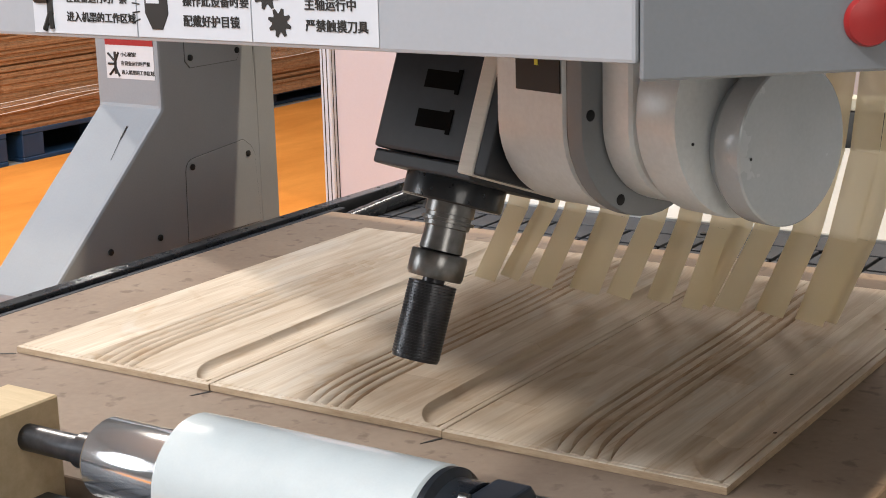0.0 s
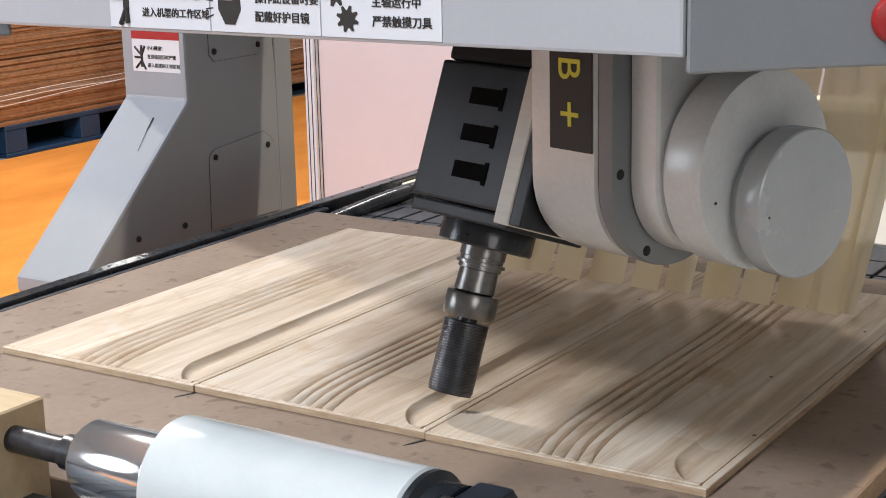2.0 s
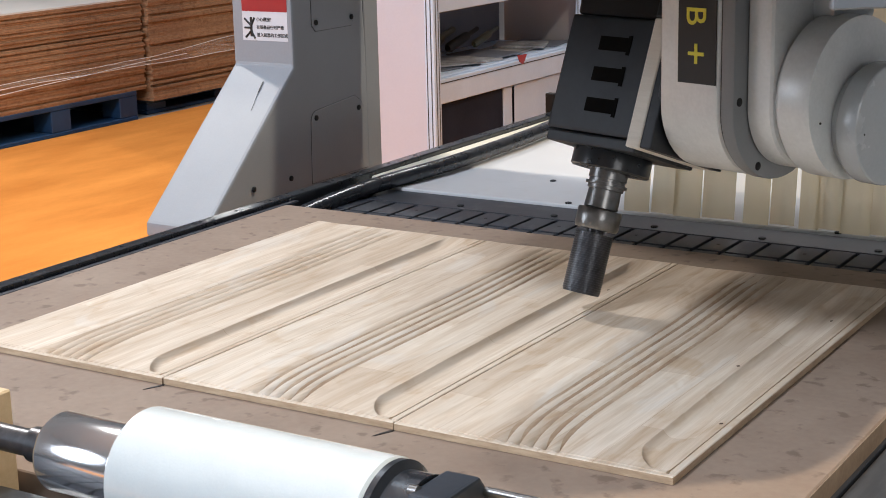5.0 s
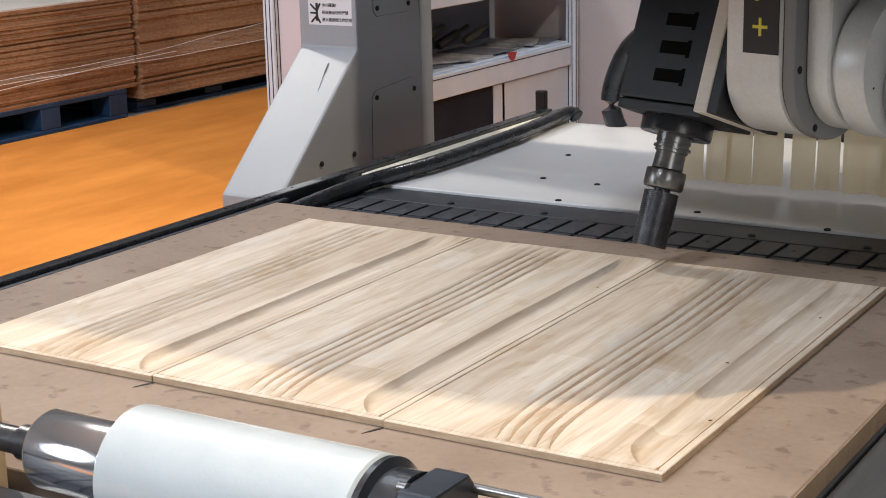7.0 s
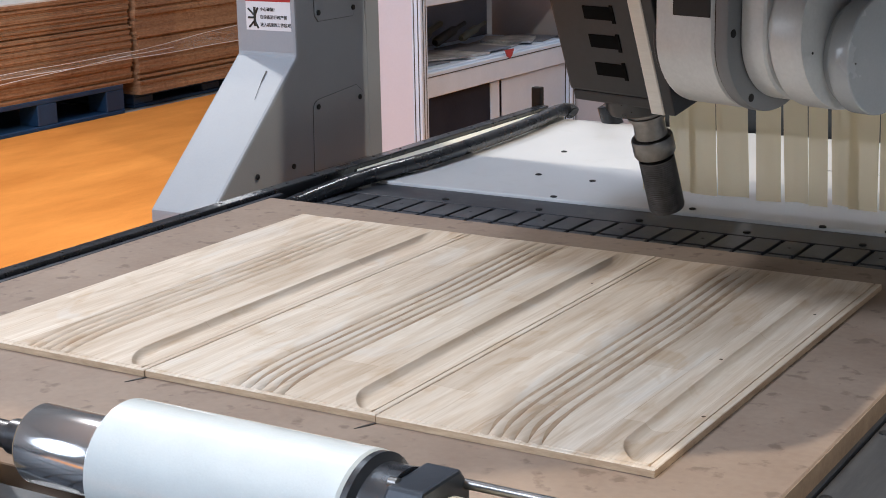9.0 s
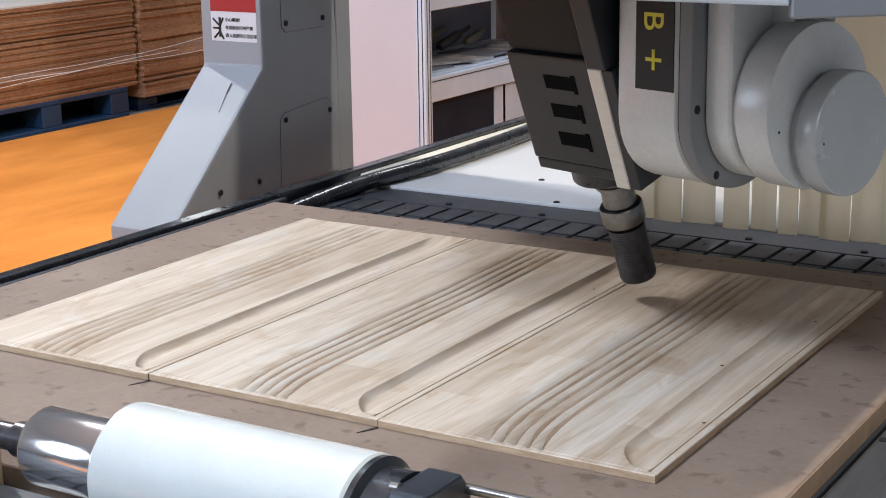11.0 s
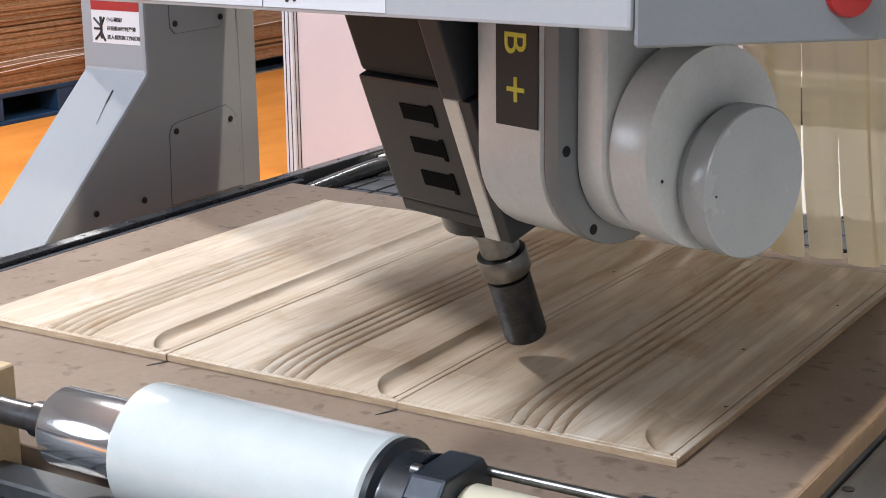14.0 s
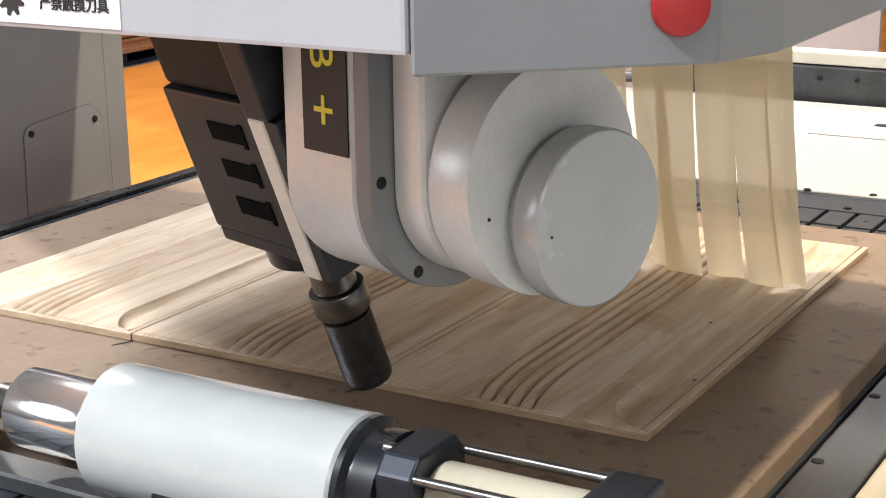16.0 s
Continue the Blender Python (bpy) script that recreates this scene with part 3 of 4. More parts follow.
def carved_panels():
    me = carved_panel_mesh()
    labels = ("pale carved wooden door panel beside the black edge strip", "pale carved wooden door panel between two others", "pale carved wooden door panel with small dark knots")
    for i in range(3):
        ob = new("carved_panel", me)
        ob.location = (-W + i * W + 0.0016 * (i - 1), 0.0012 * (i % 2), 0.0004)
        tagged(ob, labels[i], "panel", group="carved panels on the table")
        # Brown stain at the flutes' feet with the flanks' shade put into its colour.
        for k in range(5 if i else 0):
            part("flute_tone_band", tone_band(lambda v, k=k: flute_edge(v) + 0.0160 * k, -0.0058, -0.0001, 0.015, L - 0.012), M_CARVED_BROWN, ob, "brown band along a flute, stain with shade painted in")
        # Thin brown bar set into the scored groove beside the joint.
        part("score_line", box(W - 0.0106, W - 0.0086, 0.016, L - 0.012, T - 0.0044, T - 0.0018), M_DEEPBROWN if i < 2 else M_CARVED_BROWN, ob, "thin dark score line")
        knots = {1: ((0.300, 0.622), (0.326, 0.575)), 2: ((0.318, 0.171), (0.295, 0.62), (0.262, 0.365))}.get(i, ())
        for u, v in knots:
            k = part("knot", lathe([(0.0026, -0.0004), (0.0024, 0.0002), (0.0012, 0.0003)], n=9), M_DEEPBROWN, ob, "dark knot", smooth=True)
            k.location = (u, v, T + relief(u, v))


# ---- foreground roller ----
def roller():
    ro = thing("press_roller", "ivory enamelled cylinder with chrome sleeve on a wooden stand", "roller")
    cy, cz, R = -0.335, 0.060, 0.062
    ax = Matrix.Translation((0, cy, cz))
    part("drum", lathe([(0.02, 0.278), (R - 0.004, 0.278), (R, 0.282), (R, 0.553), (R - 0.004, 0.557), (0.02, 0.557)], "x", 72, m=ax), M_ROLL, ro, "ivory enamelled drum", smooth=True)
    part("sleeve", lathe([(0.02, 0.165), (0.036, 0.165), (0.040, 0.171), (0.040, 0.279), (0.02, 0.279)], "x", 56, m=ax), M_CHROME, ro, "chrome sleeve", smooth=True)
    part("shaft", lathe([(0.004, 0.05), (0.014, 0.05), (0.014, 0.130), (0.018, 0.132), (0.018, 0.166), (0.01, 0.166)], "x", 32, m=ax), M_TOOL, ro, "dark shaft", smooth=True)
    part("end_flange", lathe([(0.02, 0.556), (R - 0.001, 0.557), (R - 0.001, 0.563), (R - 0.009, 0.567), (R - 0.009, 0.592), (0.02, 0.592)], "x", 64, m=ax), M_RUBBER, ro, "black end flange", smooth=True)
    for y, z in ((-0.018, 0.047), (0.045, 0.02)):
        part("flange_screw", lathe([(0.006, 0), (0.006, 0.008), (0.0045, 0.009)], "x", 14, m=ax @ Matrix.Translation((0.588, y, z))), M_STEEL, ro, smooth=True)
    part("end_bracket", prism([(-0.045, -0.06), (0.045, -0.06), (0.045, 0.03), (0.03, 0.05), (-0.03, 0.05), (-0.045, 0.035)], 0.593, 0.628, "x", 0.003, bm=None), M_BLUEBLACK, ro, "dark anodised clamp block").matrix_world = Matrix.Translation((0, cy, cz))
    for y, z in ((-0.038, 0.034), (0.038, 0.034), (-0.038, -0.04)):
        part("tie_rod", lathe([(0.0045, 0.60), (0.0045, 0.80)], "x", 16, m=ax @ Matrix.Translation((0, y, z))), M_STEEL, ro, "steel tie rod", smooth=True)
    part("air_barrel", lathe([(0.01, 0.629), (0.030, 0.629), (0.032, 0.633), (0.032, 0.765), (0.01, 0.765)], "x", 40, m=ax @ Matrix.Translation((0, 0, 0.004))), M_IVORY, ro, "cream cylinder barrel", smooth=True)
    part("outer_block", box(0.766, 0.81, cy - 0.045, cy + 0.045, cz - 0.06, cz + 0.042, 0.004), M_BLUEBLACK, ro, "dark anodised end block")
    part("port_slot", box(0.365, 0.425, cy - R + 0.004, cy - R + 0.020, cz - 0.042, cz - 0.026, 0.002), M_SLOT, ro, "dark slot in the drum")
    part("stand_block", box(-0.02, 0.055, cy - 0.045, cy + 0.045, -BT, 0.092, 0.002, 1), M_BIRCH, ro, "pale wooden block")
    part("carrier_bar", box(0.05, 0.84, cy - 0.022, cy + 0.022, -BT, -0.006, 0.003, 1), M_DARKMETAL, ro, "dark carrier bar")
    part("drum_foot", box(0.39, 0.43, cy - 0.03, cy + 0.03, -0.007, 0.004, 0.002, 1), M_DARKMETAL, ro)


# ---- gantry ----
HOOD_Y, HOOD_Z, HOOD_X = -1.175, 0.479, 0.778
YAW = -17.5


def text_line(words, size, x, y, z):
    """One line of lettering on a face that looks towards -y, from x on."""
    b = text_mesh(words, size, pose(0, 0, 0, 90, 0, 0))
    low = min(v.co.x for v in b.verts)
    bmesh.ops.translate(b, vec=(x - low, y, z), verts=b.verts)
    return b


def gantry():
    g = thing("gantry", "grey and white moving gantry with warning stickers", "machine gantry")
    XS, XO = -0.70, -0.853
    # leg outline in (y, z), taken from the middle screw of its lower plate
    outline = [(-0.372, -0.10), (-0.372, -0.072), (-0.068, 0.207), (-0.068, 1.05), (0.19, 1.05), (0.19, 0.31), (0.215, -0.045), (0.215, -0.10)]
    leg = part("leg", prism(outline, XO, XS, "x", 0.006), M_LEG, g, "grey painted steel column with a sloping foot")
    part("rear_flange", box(XS - 0.02, XS + 0.001, 0.192, 0.245, -0.10, 1.04, 0.002, 1), M_LEG, leg, "lighter folded edge")
    plate = [(0.146, 0.12), (0.168, 0.105), (0.178, 0.09), (0.186, -0.045), (-0.02, -0.045), (-0.016, 0.085), (-0.014, 0.094), (-0.009, 0.101), (0.0, 0.106), (0.014, 0.108)]
    part("lower_cover", prism(plate, XS, XS + 0.002, "x", 0.0006, 1), M_LEG, leg, "grey access plate")
    plate2 = [(0.146, 0.75), (0.15, 0.285), (0.14, 0.272), (0.012, 0.272), (0.0, 0.285), (-0.004, 0.75)]
    part("upper_cover", prism(plate2, XS, XS + 0.002, "x", 0.0006, 1), M_LEG, leg, "grey access plate")
    for pts in (plate, plate2):
        my, mz = sum(p[0] for p in pts) / len(pts), sum(p[1] for p in pts) / len(pts)
        wide = [(p[0] + math.copysign(0.0009, p[0] - my), p[1] + math.copysign(0.0009, p[1] - mz)) for p in pts]
        part("cover_seam", prism(wide, XS, XS + 0.0009, "x"), M_DARKMETAL, leg, "thin dark seam round the plate")
    for y, z in ((0, 0), (0.157, 0.0), (-0.22, -0.112), (-0.096, -0.112), (0.012, 0.198), (0.141, 0.198)):
        part("screw", lathe([(0.0058, 0.002), (0.0058, 0.0045), (0.004, 0.0055)], "x", 14, m=Matrix.Translation((XS, y, z + 0.092))), M_GROOVE, leg, "black cap screw", smooth=True)
    d = Vector((0, 0.304, 0.279)).normalized()
    slope = Matrix.Translation((-0.757, -0.100, 0.1785)) @ pose(0, 0, 0, math.degrees(math.atan2(d.z, d.y)), 0, 0)
    for pts, mat in (([(0.0015, 0.0), (0.0045, -0.001), (0.0052, -0.012), (0.0062, -0.020), (0.0058, -0.031), (0.0042, -0.030), (0.0028, -0.018)], M_SLOT), ([(0.0046, -0.030), (0.0056, -0.031), (0.0125, -0.077)], M_DARKMETAL)):
        b = prism(pts, 0.0, 0.0011, "z")
        bmesh.ops.transform(b, matrix=slope, verts=b.verts)
        part("scratch", b, mat, leg, "dark paint scratch")
    # warning sticker on the upright face of the leg
    fy = -0.068
    st = part("leg_sticker", box(-0.826, -0.710, fy - 0.0008, fy, 0.258, 0.318), M_STICK, leg, "white warning sticker")
    part("sticker_header", box(-0.826, -0.710, fy - 0.0011, fy - 0.0008, 0.318, 0.347), M_RED, st, "red header band")
    fig = box(-0.806, -0.800, fy - 0.0014, fy - 0.0008, 0.266, 0.306)
    for x0, z0, x1, z1 in ((-0.820, 0.303, -0.803, 0.288), (-0.803, 0.288, -0.794, 0.305), (-0.820, 0.284, -0.806, 0.284), (-0.803, 0.278, -0.818, 0.264), (-0.803, 0.278, -0.794, 0.262)):
        tube([(x0, fy - 0.001, z0), (x1, fy - 0.001, z1)], 0.0022, 6, bm=fig)
    part("pictogram", fig, M_INK, st)
    for row, (words, z) in enumerate((("小心碰撞！", 0.302), ("在设备运行时严禁", 0.286), ("进入机器的工作区域", 0.270))):
        part("warning_text", text_line(words, 0.0088, -0.789, fy - 0.0009, z), M_INK, st)
    # hood: front sheet, angled corner, underside
    zt = 0.95
    hood = part("hood_front", box(0.057, HOOD_X, HOOD_Y, HOOD_Y + 0.012, HOOD_Z, zt, 0.003), M_HOOD, g, "white painted front sheet")
    part("hood_lip", box(0.067, HOOD_X - 0.012, HOOD_Y + 0.012, HOOD_Y + 0.035, HOOD_Z, HOOD_Z + 0.004, 0.001, 1), M_HOOD, g)
    corner = [(HOOD_X + 0.003, HOOD_Y + 0.001), (HOOD_X + 0.140, HOOD_Y + 0.122), (HOOD_X + 0.158, HOOD_Y + 0.185), (HOOD_X + 0.158, HOOD_Y + 1.10), (HOOD_X + 0.150, HOOD_Y + 1.10), (HOOD_X + 0.150, HOOD_Y + 0.188), (HOOD_X + 0.133, HOOD_Y + 0.129), (HOOD_X - 0.004, HOOD_Y + 0.012)]
    part("hood_corner", prism(corner, HOOD_Z - 0.012, zt, "z", 0.002, 1), M_PAINT, g, "grey angled corner sheet")
    n45 = Vector((0.150, -0.170, 0)).normalized()
    at = Vector((HOOD_X + 0.122, HOOD_Y + 0.106, HOOD_Z + 0.023))
    est = lathe([(0.0178, 0.0), (0.0178, 0.003), (0.0165, 0.006), (0.009, 0.0075)], "z", 40)
    bmesh.ops.transform(est, matrix=Matrix.Translation(at) @ n45.to_track_quat("Z", "Y").to_matrix().to_4x4(), verts=est.verts)
    part("red_button", est, M_RED, g, "round red button", smooth=True)
    corner = [(0.054, HOOD_Y + 0.001), (-0.083, HOOD_Y + 0.121), (-0.103, HOOD_Y + 0.22), (-0.103, HOOD_Y + 1.10), (-0.095, HOOD_Y + 1.10), (-0.095, HOOD_Y + 0.223), (-0.076, HOOD_Y + 0.128), (0.061, HOOD_Y + 0.012)]
    part("hood_corner", prism(corner, HOOD_Z - 0.012, zt, "z", 0.002, 1), M_PAINT, g, "grey angled corner sheet")
    part("hood_back", box(-0.10, HOOD_X + 0.185, HOOD_Y + 1.115, HOOD_Y + 1.13, HOOD_Z + 0.05, zt, 0.002, 1), M_PAINT, g)
    # Unseen lid, shaped so that no lamp light leaks down behind the front sheet.
    lid = [(0.057, 0.008), (HOOD_X, 0.008), (HOOD_X + 0.137, 0.126), (HOOD_X + 0.153, 0.186), (HOOD_X + 0.153, 1.11), (-0.098, 1.11), (-0.098, 0.222), (-0.079, 0.125)]
    part("hood_top", prism([(x, HOOD_Y + y) for x, y in lid], zt + 0.001, zt + 0.010, "z"), M_PAINT, g)
    # Unseen beam, made deep enough to stop light coming through the strips.
    part("cross_beam", box(-0.69, 1.2, -0.0435, 0.19, 0.50, 1.05, 0.004), M_PAINT, g, "unseen grey cross beam, deepened to block rear light")
    part("far_leg", box(1.21, 1.36, -0.20, 0.24, -0.10, 1.05, 0.01), M_LEG, g, "grey painted steel column")
    # stickers on the front sheet
    y = HOOD_Y
    for i, xa in enumerate((0.2075, 0.3285, 0.4495)):
        xb = xa + 0.1195
        s = part("hood_sticker", box(xa, xb, y - 0.0008, y, HOOD_Z + 0.0035, HOOD_Z + 0.085), M_STICK, g, "white warning sticker")
        part("sticker_header", box(xa, xb, y - 0.0011, y - 0.0008, HOOD_Z + 0.062, HOOD_Z + 0.085), M_RED, s, "red header band")
        cx, cz = xa + 0.021, HOOD_Z + 0.027
        if i == 2:
            b = bmesh.new()
            for k, (gx, gz, r) in enumerate(((cx + 0.006, cz - 0.008, 0.009), (cx - 0.006, cz + 0.014, 0.010))):
                pts = []
                for q in range(32):
                    rr = r * (1.25 if (q // 2) % 2 else 0.82)
                    pts.append((gx + rr * math.cos(q * math.pi / 16), gz + rr * math.sin(q * math.pi / 16)))
                prism(pts, y - 0.0014, y - 0.0008, "y", bm=b)
            part("gear_pictogram", b, M_INK, s)
        elif i == 1:
            b = prism([(cx - 0.012, cz + 0.018), (cx + 0.012, cz + 0.018), (cx + 0.013, cz - 0.004), (cx + 0.006, cz - 0.017), (cx - 0.005, cz - 0.017), (cx - 0.012, cz - 0.004)], y - 0.0014, y - 0.0008, "y")
            k = part("goggle_pictogram", b, M_INK, s)
            part("goggle_window", box(cx - 0.010, cx + 0.004, y - 0.0018, y - 0.0014, cz + 0.004, cz + 0.010), M_STICK, k)
            b = bmesh.new()
            for q in range(4):
                tube([(cx - 0.026, y - 0.001, cz + 0.012 - q * 0.008), (cx - 0.018, y - 0.001, cz + 0.009 - q * 0.006)], 0.0006, 5, bm=b)
            part("spark_lines", b, M_INK, s)
        else:
            b = box(cx - 0.004, cx + 0.003, y - 0.0014, y - 0.0008, cz - 0.008, cz + 0.018)
            for x1, z1, x2, z2 in ((cx, cz - 0.006, cx - 0.008, cz - 0.021), (cx, cz - 0.006, cx + 0.001, cz - 0.020), (cx - 0.018, cz + 0.004, cx - 0.002, cz + 0.004), (cx, cz + 0.014, cx + 0.010, cz + 0.020)):
                tube([(x1, y - 0.001, z1), (x2, y - 0.001, z2)], 0.0026, 6, bm=b)
            part("pictogram", b, M_INK, s)
        words = (("在设备运行时严禁", "进入机器的工作区域"), ("操作此设备时要", "配戴好护目镜"), ("主轴运行中", "严禁触摸刀具"))[i]
        left = (0.040, 0.050, 0.052)[i]
        for row in range(2):
            part("warning_text", text_line(words[row], (0.0088, 0.0098, 0.0098)[i], xa + left, y - 0.0009, HOOD_Z + 0.034 - 0.016 * row), M_INK, s)
    return g


STRIPS = [(0.086, 0.044), (0.139, 0.046), (0.180, 0.048), (0.228, 0.054), (0.310, 0.040), (0.351, 0.040), (0.402, 0.030), (0.436, 0.044), (0.480, 0.046), (0.526, 0.046), (0.574, 0.042), (0.614, 0.034)]
STRIP_PIECE = 0.118


def curtain_strips(g):
    """Each strip hangs from the hood as a chain of four short lengths, so that it can bend."""
    made = []
    rng = random.Random(11)
    for i, (x, w) in enumerate(STRIPS):
        x, w = x - 0.05 * w, 1.1 * w
        dy = -0.10 + (0.005 if i % 2 else -0.005)
        chain = []
        for k in range(4):
            b = bmesh.new()
            cols, rows = 6, 4
            top = 0.03 if k == 0 else 0.0003
            grid = [[b.verts.new((-w / 2 + w * c / cols, 0.0022 * math.sin(math.pi * c / cols * (1 + i % 2) + i), top + (-STRIP_PIECE - top) * r / rows)) for c in range(cols + 1)] for r in range(rows + 1)]
            for r in range(rows):
                for c in range(cols):
                    b.faces.new((grid[r][c], grid[r][c + 1], grid[r + 1][c + 1], grid[r + 1][c]))
            bmesh.ops.solidify(b, geom=b.faces[:], thickness=0.002)
            ends = [f for f in b.faces if max(v.co.z for v in f.verts) - min(v.co.z for v in f.verts) < 1e-4 and not (k == 3 and f.verts[0].co.z < -0.1)]
            bmesh.ops.delete(b, geom=ends, context="FACES_ONLY")
            if k == 0:
                chain.append(part("curtain_strip", b, M_STRIP, g, "hanging strip of yellowish clear plastic", smooth=True))
            else:
                chain.append(part("strip_end" if k == 3 else "strip_length", b, M_STRIP, chain[0], smooth=True))
        made.append((chain, x + w / 2, dy, rng.uniform(-1, 1), rng.uniform(-1, 1)))
    return made


# ---- tilting head ----
def router_head():
    h = thing("router_head", "silver grey tilting router head with black spindle under the hood", "router head")
    # space of the head: x along the tilt axis, y across it, origin on the axis at the spindle
    cy, cz = -0.005, -0.006
    part("motor_housing", prism(stadium(0.091, 0.42, cy=cy, cz=cz), 0.152, 0.2505, "x", 0.010, 3), M_CAST, h, "cast silver grey housing", smooth=True)
    part("housing_seam", prism(stadium(0.0885, 0.42, cy=cy, cz=cz), 0.2500, 0.2540, "x"), M_SLOT, h, "dark seam", smooth=True)
    # Darker paint than the housing: the ring's shade is put into its colour.
    fl = part("flange", prism(stadium(0.0925, 0.42, cy=cy, cz=cz), 0.2535, 0.2735, "x", 0.003), M_PAINT, h, "grey flange ring, darkened in colour to stand for shade", smooth=True)
    for y, z in ((-0.0862, 0.0073), (-0.0473, -0.0768), (0.0415, -0.0768), (0.080, -0.022)):
        part("flange_screw", lathe([(0.0055, -0.004), (0.0055, -0.0005), (0.004, 0.0)], "x", 14, m=Matrix.Translation((0.2742, y, z))), M_GROOVE, fl, "black cap screw", smooth=True)
    # upright arm with a round lower end, and the eccentric gear case that grows out of it
    part("arm", prism(stadium(0.0830, 0.42, 28, cy=0.008, cz=0.001), 0.2736, 0.3130, "x", 0.008, 3), M_CAST, h, "upright silver grey arm", smooth=True)
    case = Matrix.Translation((0, 0.0197, 0.0100))
    part("gear_case", lathe([(0.05, 0.300), (0.0850, 0.303), (0.0868, 0.3100), (0.0890, 0.3150), (0.0925, 0.3195), (0.0965, 0.3225), (0.0990, 0.3240), (0.0996, 0.3265), (0.0998, 0.3665), (0.0988, 0.3695), (0.06, 0.3700)], "x", 88, m=case), M_CAST, h, "large round silver grey gear case", smooth=True)
    part("case_dot", lathe([(0.0016, 0.3690), (0.0016, 0.3706)], "x", 8, m=Matrix.Translation((0, -0.056, -0.012))), M_SLOT, h)
    hub = Matrix.Translation((0, 0.0291, -0.0190))
    part("neck", lathe([(0.03, 0.360), (0.0655, 0.360), (0.0635, 0.366), (0.0635, 0.384), (0.03, 0.384)], "x", 64, m=hub), M_CAP, h, smooth=True)
    part("end_cap", lathe([(0.03, 0.3815), (0.0705, 0.3815), (0.0735, 0.3845), (0.0740, 0.3870), (0.0742, 0.4085), (0.0738, 0.4108), (0.0722, 0.4122), (0.0, 0.4124)], "x", 88, m=hub), M_CAP, h, "round grey end cap", smooth=True)
    part("cap_dot", lathe([(0.0013, 0.4118), (0.0013, 0.4129)], "x", 8, m=Matrix.Translation((0, -0.028, -0.024))), M_SLOT, h)
    part("arm_web", box(0.285, 0.345, 0.0, 0.085, 0.10, 0.42, 0.008, 2), M_CAP, h, "grey web behind the arm", smooth=True)
    lab = part("axis_label", box(0.1852, 0.2449, -0.0975, -0.0962, 0.0257, 0.30), M_SLOT, h, "black axis label")
    for sign, z, size, what in (("+", 0.0625, 0.052, "yellow plus sign"), ("B", 0.108, 0.044, "yellow capital letter")):
        turn = Matrix.Translation((0.2140, -0.0978, z)) @ pose(0, 0, 0, 90, 0, 0) @ pose(0, 0, 0, 0, 0, -90)
        part("plus_sign" if sign == "+" else "letter", text_mesh(sign, size, turn), M_YELLOW, lab, what)
    part("tilt_bearing", lathe([(0.02, 0.1405), (0.078, 0.1405), (0.080, 0.143), (0.080, 0.151), (0.02, 0.153)], "x", 56, m=Matrix.Translation((0, cy, cz))), M_SPIN, h, "black rotary bearing", smooth=True)
    part("head_mount", box(0.14, 0.34, -0.07, 0.10, 0.40, 0.46, 0.006), M_PAINT, h)

    # spindle, tilting on the axis
    sp = part("spindle", box(-0.066, 0.095, -0.062, 0.062, -0.084, 0.075, 0.004), M_SPIN, h, "black anodised spindle body")
    part("spindle_cap", box(-0.065, 0.098, -0.056, 0.060, 0.0765, 0.24, 0.006), M_GROOVE, sp, "black spindle cap")
    part("base_plate", box(-0.064, 0.0980, -0.060, 0.064, -0.101, -0.085, 0.003), M_SPIN, sp, "black base plate")
    part("mount_plate", box(0.0975, 0.1210, -0.080, 0.072, -0.096, 0.074, 0.0015, 1), M_ALU, sp, "bare milled aluminium plate")
    part("bearing_block", box(0.0985, 0.1320, -0.081, 0.070, 0.0745, 0.24, 0.003), M_SPIN, sp, "black upper bearing block")
    part("mount_block", box(0.1213, 0.1400, -0.0790, 0.072, -0.0950, 0.0740, 0.002), M_SPIN, sp, "black mounting block")
    for sgn in (-1, 1):
        for k in range(3):
            z = -0.046 + 0.042 * k
            # Nothing is cut here: the pocket's shade is put into the plate's colour.
            s = part("body_slot", box(-0.004, 0.046, sgn * 0.062 - 0.0012, sgn * 0.062 + 0.0012, z - 0.0095, z + 0.0095), M_POCKET_SHADE, sp, "flat black plate painted as a shaded slot")
            part("slot_end", box(0.0462, 0.052, sgn * 0.062 - 0.0013, sgn * 0.062 + 0.0013, z - 0.0135, z + 0.0125), M_POCKET_SHADE, s)
    ta = Matrix.Translation((0.010, 0, -0.003))
    part("nose", lathe([(0.02, -0.0955), (0.054, -0.0955), (0.0545, -0.097), (0.0545, -0.121), (0.0525, -0.123), (0.02, -0.123)], "z", 56, m=ta), M_RUBBER, sp, "black spindle nose", smooth=True)
    part("tool_holder", lathe([(0.018, -0.120), (0.0265, -0.121), (0.0265, -0.134), (0.0250, -0.1345), (0.0250, -0.139), (0.0285, -0.1395), (0.0285, -0.143), (0.0250, -0.1435), (0.0250, -0.148), (0.0225, -0.149), (0.0235, -0.174), (0.02, -0.176)], "z", 48, m=ta), M_STEEL, sp, "ground steel tool holder", smooth=True)
    part("clamping_nut", lathe([(0.02, -0.1755), (0.0295, -0.1760), (0.0305, -0.178), (0.0305, -0.200), (0.0285, -0.204), (0.012, -0.2045)], "z", 48, m=ta), M_STEEL, sp, "steel clamping nut", smooth=True)
    prof = [(0.010, -0.203), (0.012, -0.204), (0.012, -0.209), (0.0250, -0.2095)]
    z = -0.2095
    while z > -0.288:
        prof += [(0.0262, z - 0.0004), (0.0262, z - 0.0022), (0.0256, z - 0.0025), (0.0256, z - 0.0029)]
        z -= 0.0031
